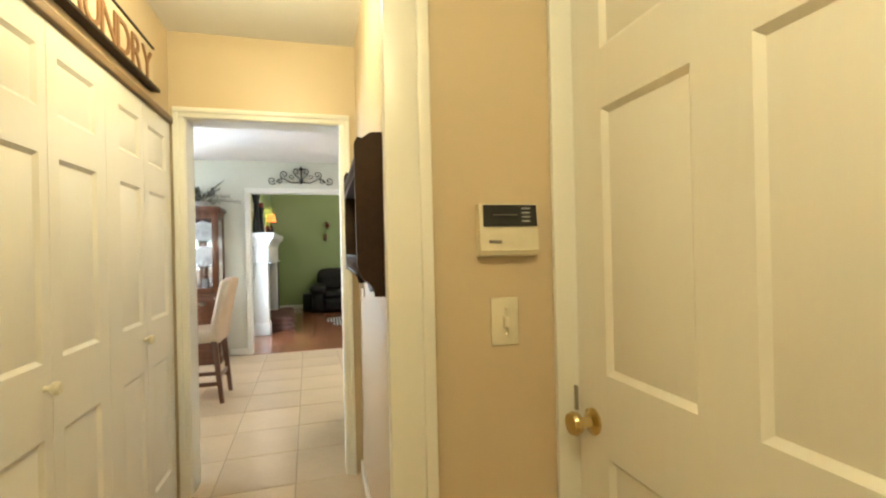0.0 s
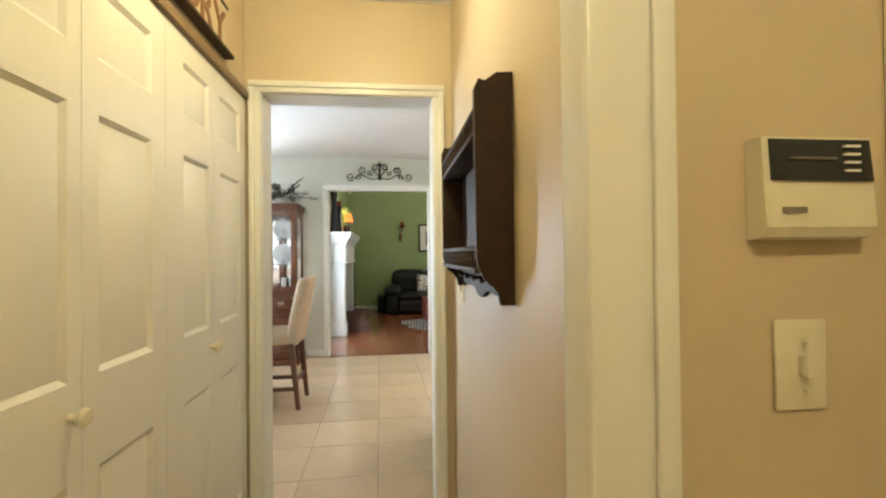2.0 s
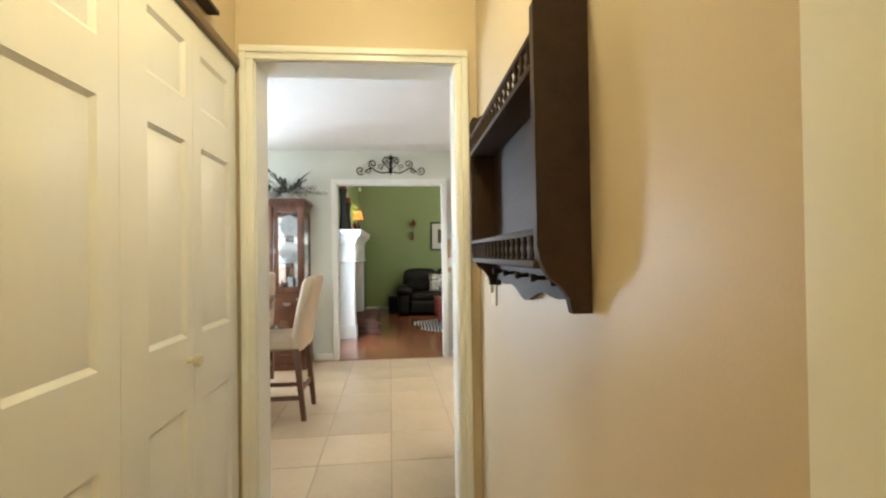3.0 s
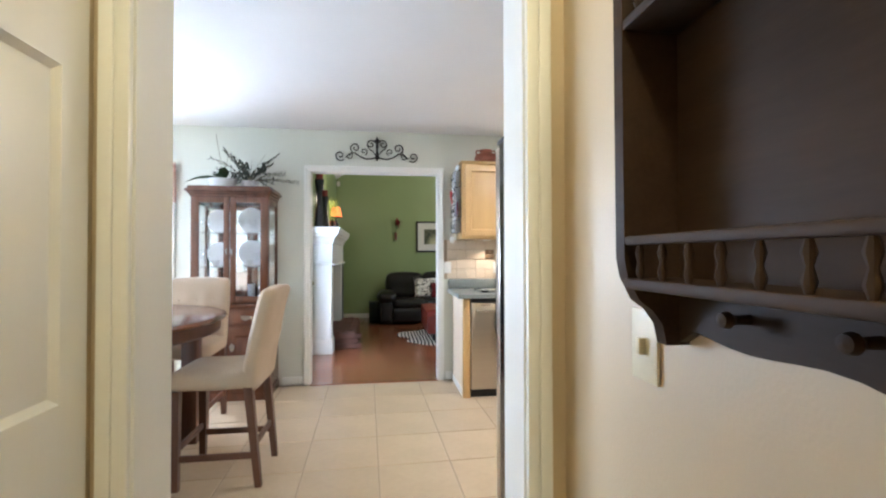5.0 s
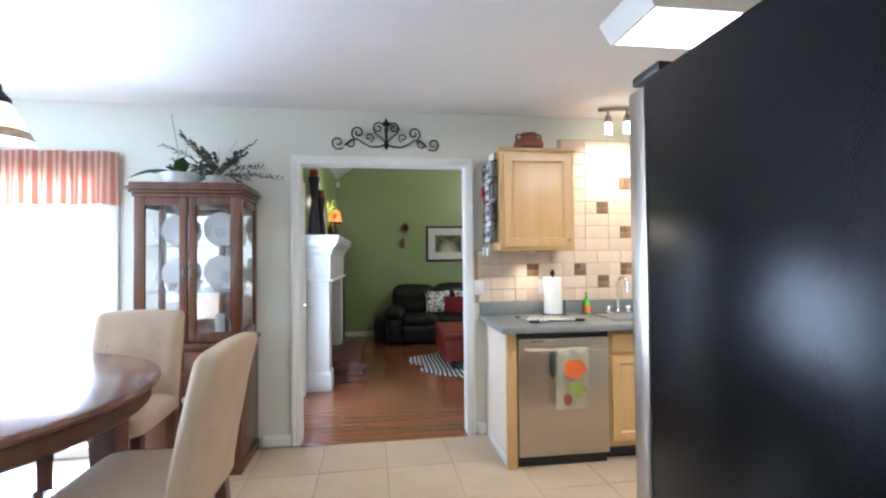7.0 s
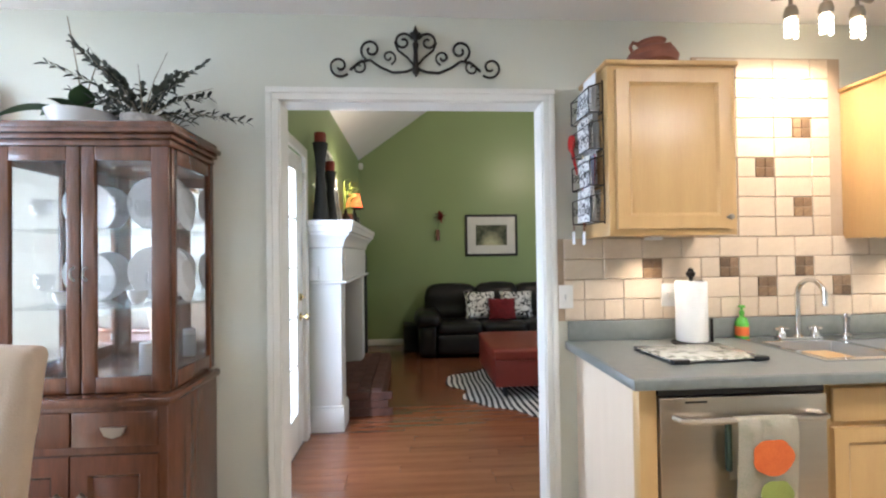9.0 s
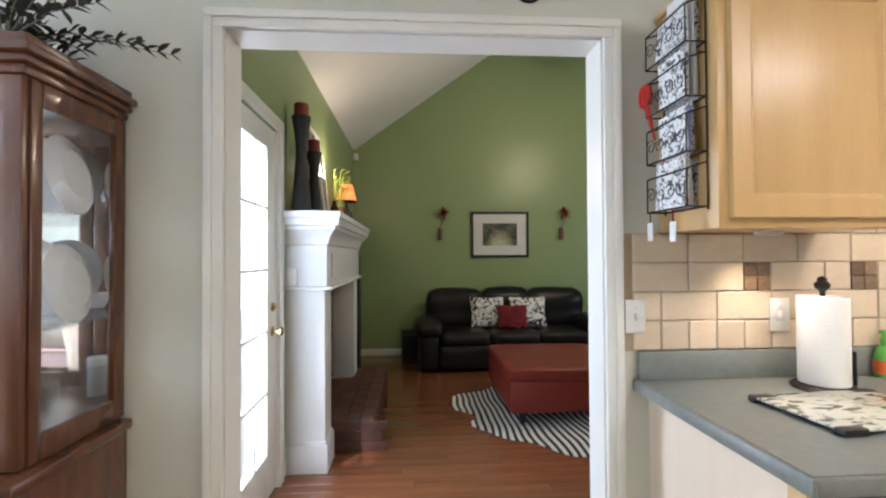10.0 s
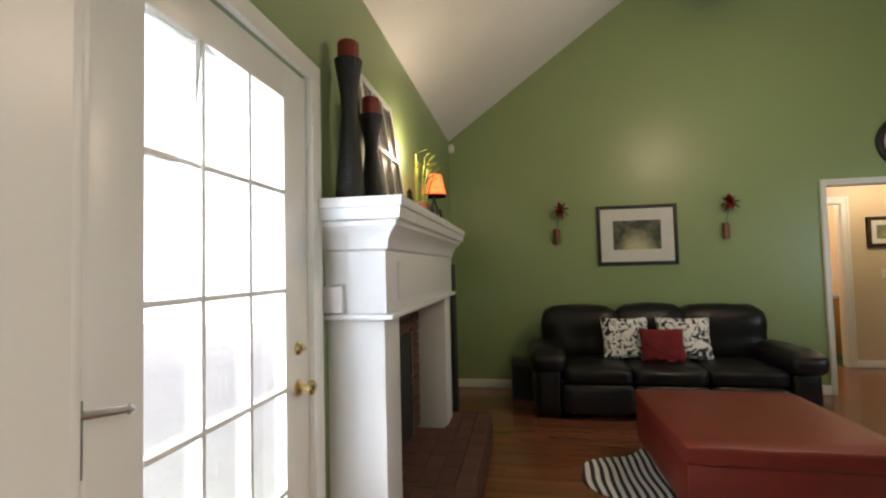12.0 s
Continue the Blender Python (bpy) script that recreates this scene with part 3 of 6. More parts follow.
solid("trim_corner_living", one(-0.228, -0.097, 7.258, 7.262, 0, 2.2), M_WHITE, "white painted return beside the french door", "trim")

# Patio door behind the table
patio = thing("window_1", (-2.25, 7.15, 0), "white framed sliding glass patio door, overbright", "patio door", kind="structure")
for x0, x1 in ((-3.15, -3.09), (-2.29, -2.22), (-1.42, -1.36)):
    part("window_frame", one(x0, x1, 7.135, 7.18, 0, 2.06, bev=0.004), M_WHITE, patio)
part("window_frame", one(-3.09, -1.42, 7.135, 7.18, 0.0, 0.07, bev=0.004), M_WHITE, patio)
part("window_frame", one(-3.09, -1.42, 7.135, 7.18, 1.98, 2.06, bev=0.004), M_WHITE, patio)
for x0, x1 in ((-3.09, -2.29), (-2.22, -1.42)):
    p = part("pane", one(x0, x1, 7.155, 7.16, 0.07, 1.98), M_GLASS, patio)
    p.visible_shadow = False
part("casing_side", one(-1.36, -1.29, 7.105, 7.124, 0, 2.06, bev=0.003), M_WHITE, patio)
part("casing_head", one(-3.2, -1.29, 7.105, 7.124, 2.06, 2.13, bev=0.003), M_WHITE, patio)

side = thing("window_2", (-3.36, 5.5, 0.95), "white framed window with half-closed blinds", "window", kind="structure")
for y0, y1 in ((4.85, 4.90), (6.10, 6.15)):
    part("window_frame", one(-3.43, -3.32, y0, y1, 0.95, 2.05), M_WHITE, side)
part("window_sill", one(-3.43, -3.26, 4.80, 6.20, 0.92, 0.955, bev=0.004), M_WHITE, side)
part("window_frame", one(-3.43, -3.32, 4.90, 6.10, 2.0, 2.05), M_WHITE, side)
for k in range(22):
    bm = one(-0.022, 0.022, 4.905, 6.095, -0.0012, 0.0012)
    bmesh.ops.transform(bm, matrix=pose(-3.285, 0, 1.0 + 0.047 * k, 0, 25, 0), verts=bm.verts)
    part("slat", bm, M_BLINDS, side)

# Bars of an added window, unseen, that goes with the living room fill.
front = thing("window_3", (5.65, 9.2, 0.9), "added white window bars out of view in the living room", "window", kind="structure")
for y0, y1 in ((8.4, 8.46), (9.17, 9.23), (9.94, 10.0)):
    part("window_frame", one(5.61, 5.72, y0, y1, 0.9, 2.1), M_WHITE, front)

sky_bm = bmesh.new()
box(sky_bm, -16, -0.6, 18, 18.1, -0.05, 12)
box(sky_bm, -16.1, -16, 0, 18, -0.05, 12)
solid("backdrop", sky_bm, M_OUTSIDE, "overexposed white daylight beyond the glass doors", "backdrop")

# bathroom and far room glimpsed past the sofa
casing_y("door_frame_bath", 13.199, -1, 3.920, 4.520, 2.035, 0.09, M_WHITE, "white casing of the lit bathroom doorway", 13.201, 13.299)
solid("door_frame_closet", one(5.50, 5.60, 13.17, 13.199, 0, 2.12, bev=0.004), M_WHITE, "white casing of a further door", "door frame")
vanity = thing("vanity", (4.5, 14.2, 0), "honey wood bathroom vanity with a white top", "vanity")
part("body", one(4.2, 4.98, 13.9, 14.58, 0, 0.8, bev=0.004), M_MAPLE, vanity)
part("countertop", one(4.17, 4.99, 13.87, 14.59, 0.8005, 0.84, bev=0.006), M_CERAMIC, vanity)


# ---- plates and hall things ----
def switch(name, centre, axis, out, label, w=0.07, h=0.114, toggle=True, finish=M_CREAM):
    th = thing(name, (centre[0], centre[1], centre[2] - h / 2), label, "light switch" if toggle else "outlet")
    x, y, z = centre
    if axis == "y":
        a, b = sorted((y, y + out * 0.006))
        c, d = sorted((y + out * 0.006, y + out * 0.018))
        part("plate", one(x - w / 2, x + w / 2, a, b, z - h / 2, z + h / 2, bev=0.002), finish, th)
        part("toggle" if toggle else "socket", one(x - 0.006, x + 0.006, c, d, z - 0.014, z + 0.012, bev=0.002), finish, th)
        for s in (-1, 1):
            part("screw", rod(bmesh.new(), (x, c, z + s * 0.03), (x, (c + d) / 2 - 0.004 * out * 0, z + s * 0.03), 0.0035, n=8), finish, th)
    else:
        a, b = sorted((x, x + out * 0.006))
        c, d = sorted((x + out * 0.006, x + out * 0.018))
        part("plate", one(a, b, y - w / 2, y + w / 2, z - h / 2, z + h / 2, bev=0.002), finish, th)
        part("toggle", one(c, d, y - 0.006, y + 0.006, z - 0.014, z + 0.012, bev=0.002), finish, th)
    return th


switch("light_switch", (1.284, 1.769, 1.137), "y", -1, "cream single light switch on the tan wall")
switch("light_switch", (1.074, 3.165, 1.132), "x", -1, "cream light switch on the hall wall below the shelf")
switch("outlet", (1.337, 7.1045, 1.15), "y", -1, "white wall switch above the counter end", 0.072, 0.114, True, M_WPLASTIC)
switch("outlet", (1.855, 7.1045, 1.15), "y", -1, "white outlet on the tiled backsplash", 0.072, 0.114, False, M_WPLASTIC)
switch("light_switch", (4.97, 13.199, 1.15), "y", -1, "white light switch in the far room")
switch("outlet", (4.98, 13.199, 0.32), "y", -1, "white wall outlet in the far room", toggle=False)

alarm = thing("alarm_keypad", (1.291, 1.769, 1.298), "cream alarm keypad with a black display", "keypad")
body = bmesh.new()
prism(body, [(1.769, 1.293), (1.769, 1.418), (1.745, 1.418), (1.738, 1.308), (1.745, 1.296)], 1.217, 1.365, "x")
part("body", body, M_CREAM, alarm)
disp = bmesh.new()
prism(disp, [(1.7445, 1.364), (1.747, 1.415), (1.743, 1.415), (1.738, 1.364)], 1.226, 1.362, "x")
part("display", disp, M_SCREEN, alarm, "black display window with pale marks")
for k in range(4):
    part("mark", one(1.323, 1.343, 1.7365, 1.742, 1.405 - 0.01 * k, 1.4075 - 0.01 * k), M_WPLASTIC, alarm)
part("mark", one(1.251, 1.311, 1.7365, 1.742, 1.390, 1.392), M_NICKEL, alarm)
part("badge", one(1.239, 1.269, 1.736, 1.743, 1.325, 1.332), M_NICKEL, alarm)


def text_mesh(body, size, depth):
    cu = bpy.data.curves.new("lettering", "FONT")
    cu.body, cu.size, cu.extrude, cu.align_x = body, size, depth, "CENTER"
    ob = bpy.data.objects.new("lettering", cu)
    scene.collection.objects.link(ob)
    me = bpy.data.meshes.new_from_object(ob.evaluated_get(bpy.context.evaluated_depsgraph_get()))
    bpy.data.objects.remove(ob)
    bm = bmesh.new()
    bm.from_mesh(me)
    return bm


sign = thing("laundry_sign", (0.09, 2.72, 2.10), "cream laundry sign with brown letters and dark wood ledge", "sign")
part("board", one(0.081, 0.094, 2.246, 3.221, 2.120, 2.312, bev=0.003), M_SIGN, sign)
part("ledge", one(0.081, 0.122, 2.236, 3.228, 2.104, 2.120, bev=0.003), M_DARKWOOD, sign)
part("top_edge", one(0.081, 0.100, 2.236, 3.228, 2.312, 2.322, bev=0.002), M_DARKWOOD, sign)
for i, ch in enumerate("LAUNDRY"):
    bm = text_mesh(ch, 0.20, 0.004)
    bmesh.ops.transform(bm, matrix=pose(0.097, 2.346 + 0.131 * i, 2.140, 90, 0, 90), verts=bm.verts)
    part("letter", bm, mat("brown_letter_paint", (0.24, 0.12, 0.05), rough=0.6), sign)

shelf = thing("wall_shelf", (1.04, 2.71, 1.16), "dark espresso wood wall shelf with spindle rails and pegs", "shelf")
SY0, SY1, SXW = 2.335, 3.085, 1.0735
for y in (SY0, SY1 - 0.022):
    pr = [(SXW - 0.090, 1.245), (SXW - 0.095, 1.27), (SXW - 0.097, 1.687), (SXW - 0.086, 1.710), (SXW - 0.070, 1.706), (SXW - 0.040, 1.727), (SXW, 1.729), (SXW, 1.152), (SXW - 0.034, 1.152), (SXW - 0.040, 1.180), (SXW - 0.055, 1.200), (SXW - 0.074, 1.214)]
    part("side_panel", prism(bmesh.new(), pr, y, y + 0.022), M_DARKWOOD, shelf)
back = bmesh.new()
lo, span = SY0 + 0.022, SY1 - SY0 - 0.044
pts = [(lo, 1.156)]
for k in range(1, 24):
    u = k / 24
    pts.append((lo + span * u, 1.170 - 0.026 * math.exp(-((u - 0.5) / 0.17) ** 2) + 0.006 * math.cos(u * 6 * math.pi)))
pts += [(lo + span, 1.156), (lo + span, 1.665)]
for k in range(23, 0, -1):
    u = k / 24
    pts.append((lo + span * u, 1.675 + 0.075 * math.exp(-((u - 0.5) / 0.2) ** 2) + 0.012 * math.cos(u * 8 * math.pi)))
pts.append((lo, 1.665))
prism(back, pts, SXW - 0.015, SXW, "x")
part("back_panel", back, M_DARKWOOD, shelf)
for z in (1.230, 1.578):
    part("ledge", one(SXW - 0.0965, SXW - 0.015, lo, lo + span, z, z + 0.014, bev=0.003), M_DARKWOOD, shelf)
    part("rail", one(SXW - 0.0955, SXW - 0.0845, lo, lo + span, z + 0.058, z + 0.070, bev=0.003), M_DARKWOOD, shelf)
    for k in range(15):
        y = lo + 0.03 + 0.0462 * k
        part("spindle", lathe(bmesh.new(), (SXW - 0.090, y, z + 0.014), [(0.003, 0), (0.006, 0.010), (0.003, 0.022), (0.006, 0.033), (0.003, 0.0445)], 8), M_DARKWOOD, shelf)
for k in range(5):
    part("peg", lathe(bmesh.new(), (SXW - 0.015, 2.41 + 0.134 * k, 1.203), [(0.006, 0), (0.005, -0.018), (0.010, -0.026), (0.008, -0.034), (0, -0.036)], 12, "x"), M_DARKWOOD, shelf)

# First dome is the hall lamp; the second, entry one is added with its fill.
for at in ((0.60, 2.5), (0.78, 0.55)):
    dome = thing("ceiling_light", (at[0], at[1], 2.42), "out-of-view round frosted glass ceiling light, lit", "ceiling light")
    part("base", lathe(bmesh.new(), (at[0], at[1], 2.50), [(0.15, 0.029), (0.15, 0.012), (0.14, 0)], 32), M_BRASS, dome)
    part("shade", lathe(bmesh.new(), (at[0], at[1], 2.42), [(0, 0), (0.06, 0.008), (0.11, 0.035), (0.135, 0.08)], 32), glow("lit_frosted_dome", (1, 0.84, 0.6), 4.0), dome)


# ---- dining area ----
def chair_at(m, label, back_label=""):
    """Counter-height upholstered chair; it faces local -y and stands on z = 0."""
    th = thing("dining_chair", (0, 0, 0), label, "chair", "upholstered counter-height chairs")
    part("seat", puff(bmesh.new(), -0.225, 0.225, -0.25, 0.19, 0.535, 0.645, 0.035, 0.012, 0.004), M_FABRIC, th, "beige padded seat", 60)
    bm = bmesh.new()
    puff(bm, -0.22, 0.22, -0.045, 0.045, 0.0, 0.56, 0.03, 0.012, 0.004, 17)
    for v in bm.verts:
        v.co.y += 0.10 * max(0.0, v.co.z / 0.56) ** 1.6
        if v.co.y < 0.09 and abs(v.co.x) < 0.19:
            for bx in (-0.13, 0, 0.13):
                for bz in (0.30, 0.43):
                    v.co.y += 0.014 * math.exp(-((v.co.x - bx) ** 2 + (v.co.z - bz) ** 2) / 0.0018)
    bmesh.ops.transform(bm, matrix=pose(0, 0.175, 0.53), verts=bm.verts)
    part("backrest", bm, M_FABRIC, th, "beige button-tufted backrest", 60)
    for bx in (-0.13, 0, 0.13):
        part("button", lathe(bmesh.new(), (bx, 0.163, 0.92), [(0, -0.008), (0.009, -0.004), (0.011, 0)], 10, "y"), M_FABRIC, th)
    for sx in (-1, 1):
        for sy, ty, z1 in ((-1, -0.21, 0.54), (1, 0.165, 0.56)):
            bm = bmesh.new()
            w0, w1 = 0.017, 0.023
            splay = 0.0 if sy < 0 else 0.055
            lo = [bm.verts.new((sx * 0.195 + a * w0, ty + splay + b * w0, 0)) for a, b in ((-1, -1), (1, -1), (1, 1), (-1, 1))]
            hi = [bm.verts.new((sx * 0.195 + a * w1, ty + b * w1, z1)) for a, b in ((-1, -1), (1, -1), (1, 1), (-1, 1))]
            bm.faces.new(lo[::-1])
            bm.faces.new(hi)
            for i in range(4):
                bm.faces.new((lo[i], lo[(i + 1) % 4], hi[(i + 1) % 4], hi[i]))
            part("leg", bm, M_LEGWOOD, th)
        part("stretcher", one(sx * 0.195 - 0.009, sx * 0.195 + 0.009, -0.195, 0.19, 0.155, 0.19, bev=0.003), M_LEGWOOD, th)
    part("stretcher", one(-0.18, 0.18, -0.218, -0.20, 0.20, 0.235, bev=0.003), M_LEGWOOD, th)
    part("stretcher", one(-0.18, 0.18, 0.182, 0.20, 0.20, 0.235, bev=0.003), M_LEGWOOD, th)
    th.matrix_basis = m
    return th


c1 = chair_at(pose(-0.235, 5.33, 0, 0, 0, -90), "beige upholstered counter-height chair pulled to the table")
c2 = copy_thing(c1, pose(-0.79, 6.16, 0, 0, 0, 2))
tagged(c2, "beige button-tufted chair between the table and china cabinet")
c3 = copy_thing(c1, pose(-0.87, 4.68, 0, 0, 0, 180))
tagged(c3, "beige upholstered chair with its seat under the table")
c4 = copy_thing(c1, pose(-2.05, 5.4, 0, 0, 0, 92))
tagged(c4, "beige upholstered chair on the window side of the table")

TX, TY = -1.13, 5.40
table = thing("dining_table", (TX, TY, 0), "round dark cherry counter-height table with a drawer pedestal", "table")
part("tabletop", lathe(bmesh.new(), (TX, TY, 0.872), [(0, 0), (0.80, 0), (0.815, 0.008), (0.82, 0.02), (0.815, 0.034), (0.80, 0.038), (0, 0.038)], 96), M_TABLE, table)
part("apron", lathe(bmesh.new(), (TX, TY, 0.80), [(0.70, 0), (0.775, 0), (0.785, 0.01), (0.785, 0.072), (0.70, 0.072)], 96), M_LEGWOOD, table)
for sx in (-1, 1):
    for sy in (-1, 1):
        x, y = TX + sx * 0.50, TY + sy * 0.42
        part("leg", one(x - 0.05, x + 0.05, y - 0.05, y + 0.05, 0, 0.80, bev=0.006), M_LEGWOOD, table)
part("lower_shelf", one(TX - 0.47, TX + 0.47, TY - 0.40, TY + 0.40, 0.36, 0.39, bev=0.005), M_TABLE, table)
part("pedestal_box", one(TX - 0.455, TX + 0.455, TY - 0.385, TY + 0.385, 0.05, 0.36, bev=0.004), M_LEGWOOD, table)
for s in (-1, 1):
    for k in range(3):
        y = TY - 0.22 + 0.22 * k
        xa, xb = sorted((TX + s * 0.456, TX + s * 0.470))
        panel = part("drawer_front", one(xa, xb, y - 0.10, y + 0.10, 0.10, 0.32, bev=0.004), M_LEGWOOD, table)
        for q in (-0.04, 0, 0.04):
            xc, xd = sorted((TX + s * 0.470, TX + s * 0.477))
            part("carved_bar", one(xc, xd, y + q - 0.012, y + q + 0.012, 0.16, 0.28, bev=0.002), M_DARKWOOD, panel)
        ya, yb = sorted((TY + s * 0.386, TY + s * 0.400))
        x = TX - 0.27 + 0.27 * k
        part("drawer_front", one(x - 0.12, x + 0.12, ya, yb, 0.10, 0.32, bev=0.004), M_LEGWOOD, table)

CX, CY = -1.00, 5.50
vase = thing("candle_jar", (CX, CY, 0.91), "clear glass cylinder with a striped pillar candle on the table", "candle")
part("jar", lathe(bmesh.new(), (CX, CY, 0.9105), [(0, 0), (0.115, 0), (0.12, 0.006), (0.12, 0.25), (0.114, 0.25), (0.114, 0.012), (0, 0.012)], 40), M_GLASS, vase)
part("candle", lathe(bmesh.new(), (CX, CY, 1.08), [(0, 0), (0.098, 0), (0.1, 0.01), (0.1, 0.10), (0.094, 0.11), (0, 0.108)], 32), mat("pale_green_wax", (0.56, 0.60, 0.46), rough=0.5), vase)
part("candle_band", lathe(bmesh.new(), (CX, CY, 1.035), [(0, 0), (0.1, 0), (0.1, 0.045), (0, 0.045)], 32), mat("brown_wax", (0.13, 0.09, 0.065), rough=0.5), vase)
part("candle_base", lathe(bmesh.new(), (CX, CY, 0.923), [(0, 0), (0.1, 0), (0.1, 0.112), (0, 0.112)], 32), mat("clear_pebbles", (0.55, 0.58, 0.6), (0.35, 0.38, 0.4), 0.2, scale=40), vase)

# China cabinet
HX0, HX1, HY0, HY1 = -1.005, -0.345, 6.735, 7.122
hutch = thing("china_cabinet", ((HX0 + HX1) / 2, 6.95, 0), "cherry china cabinet with glass doors, plates and glassware inside", "china cabinet")
part("base_cabinet", one(HX0 - 0.01, HX1 + 0.01, HY0 - 0.04, HY1, 0.06, 0.82, bev=0.005), M_CHERRY, hutch)
part("plinth", one(HX0 - 0.02, HX1 + 0.02, HY0 - 0.05, HY1, 0, 0.07, bev=0.008), M_CHERRY, hutch)
part("waist_moulding", one(HX0 - 0.03, HX1 + 0.03, HY0 - 0.06, HY1, 0.815, 0.85, bev=0.012), M_CHERRY, hutch)
mid = (HX0 + HX1) / 2
for x0, x1 in ((HX0 + 0.02, mid - 0.003), (mid + 0.003, HX1 - 0.02)):
    dr = part("drawer", one(x0, x1, HY0 - 0.054, HY0 - 0.040, 0.67, 0.80, bev=0.006), M_CHERRY, hutch)
    cx = (x0 + x1) / 2
    part("handle", prism(bmesh.new(), [(cx - 0.045, 0.745), (cx + 0.045, 0.745), (cx + 0.03, 0.715), (cx, 0.705), (cx - 0.03, 0.715)], HY0 - 0.066, HY0 - 0.054), M_NICKEL, dr)
    dl = part("lower_door", panelled(x1 - x0, 0.54, 0.018, [(0.06, x1 - x0 - 0.06)], [(0.07, 0.47)], 0, (x0, HY0 - 0.058, 0.10)), M_CHERRY, hutch)
    hx = x1 - 0.04 if x0 < mid - 0.1 else x0 + 0.04
    part("handle", prism(bmesh.new(), [(hx - 0.02, 0.49), (hx, 0.51), (hx + 0.02, 0.49), (hx + 0.012, 0.44), (hx - 0.012, 0.44)], HY0 - 0.070, HY0 - 0.058), M_NICKEL, dl)
    # upper glazed door
    z0, z1, f = 0.855, 1.80, 0.05
    door = bmesh.new()
    for a, b, c, d in ((x0 - 0.016 if x0 < mid - 0.1 else x0, x0 + f, z0, z1), (x1 - f, x1 if x0 < mid - 0.1 else x1 + 0.016, z0, z1), (x0 + f, x1 - f, z0, z0 + 0.06), (x0 + f, x1 - f, z1 - 0.055, z1)):
        box(door, a, b, HY0, HY0 + 0.022, c, d, bev=0.004)
    d_ob = part("glass_door", door, M_CHERRY, hutch)
    p = part("pane", one(x0 + f, x1 - f, HY0 + 0.010, HY0 + 0.014, z0 + 0.06, z1 - 0.055), M_GLASS, d_ob)
    p.visible_shadow = False
    hx = x1 - 0.02 if x0 < mid - 0.1 else x0 + 0.02
    pull = bmesh.new()
    tube(pull, [(hx, HY0 - 0.001, 1.335), (hx, HY0 - 0.018, 1.325), (hx, HY0 - 0.02, 1.30), (hx, HY0 - 0.001, 1.285)], 0.004, 6)
    part("handle", pull, M_NICKEL, d_ob)
for sx, xx in ((-1, HX0), (1, HX1)):
    xa, xb = sorted((xx, xx - sx * 0.02))
    sd = bmesh.new()
    for a, b, c, d in ((HY0 + 0.023, HY0 + 0.06, 0.855, 1.80), (HY1 - 0.05, HY1, 0.855, 1.80), (HY0 + 0.06, HY1 - 0.05, 0.855, 0.92), (HY0 + 0.06, HY1 - 0.05, 1.74, 1.80)):
        box(sd, xa, xb, a, b, c, d, bev=0.003)
    s_ob = part("side_frame", sd, M_CHERRY, hutch)
    p = part("pane", one((xa + xb) / 2 - 0.002, (xa + xb) / 2 + 0.002, HY0 + 0.06, HY1 - 0.05, 0.92, 1.74), M_GLASS, s_ob)
    p.visible_shadow = False
part("back_panel", one(HX0 + 0.02, HX1 - 0.02, HY1 - 0.012, HY1, 0.855, 1.80), M_MIRROR, hutch, "mirrored back panel")
part("cabinet_floor", one(HX0 + 0.02, HX1 - 0.02, HY0 + 0.025, HY1 - 0.012, 0.85, 0.862), M_CHERRY, hutch)
for e, a, b in ((0.008, 1.80, 1.825), (0.022, 1.825, 1.845), (0.038, 1.845, 1.868), (0.02, 1.868, 1.895)):
    part("cornice_moulding", one(HX0 - e, HX1 + e, HY0 - e, HY1, a, b, bev=0.006), M_CHERRY, hutch)
for z in (1.17, 1.48):
    p = part("glass_shelf", one(HX0 + 0.022, HX1 - 0.022, HY0 + 0.03, HY1 - 0.015, z, z + 0.007), M_GLASS, hutch)


def plate_on_edge(x, y, z, r, rz, label):
    th = thing("display_plate", (x, y, z), label, "plate", "plates in the china cabinet")
    bm = lathe(bmesh.new(), (0, 0, 0), [(0, 0.0), (r * 0.6, 0.002), (r * 0.68, 0.010), (r * 0.97, 0.018), (r, 0.021), (r * 0.97, 0.024), (r * 0.66, 0.015), (0, 0.006)], 40, "y")
    bmesh.ops.transform(bm, matrix=pose(x, y, z + r * 0.985, 10, 0, rz) @ pose(0, 0, 0, 0, 0, 180), verts=bm.verts)
    part("disc", bm, M_CERAMIC, th)
    return th


for z in (1.178, 1.488):
    for x, r in ((-0.86, 0.115), (-0.57, 0.125)):
        plate_on_edge(x, 7.075, z, r, 0, "white porcelain plate standing on a glass shelf")
    plate_on_edge(-0.385, 6.97, z, 0.115, -82, "white porcelain plate standing against the cabinet side")


def goblet(x, y, z, h, label="clear stemmed glass in the china cabinet"):
    th = thing("goblet", (x, y, z), label, "glassware", "glassware in the china cabinet")
    part("bowl", lathe(bmesh.new(), (x, y, z), [(0.028, 0), (0.026, 0.003), (0.004, 0.01), (0.004, h * 0.4), (0.03, h * 0.52), (0.036, h * 0.75), (0.032, h), (0.029, h), (0.033, h * 0.75), (0.02, h * 0.54), (0, h * 0.5)], 20), M_GLASS, th)


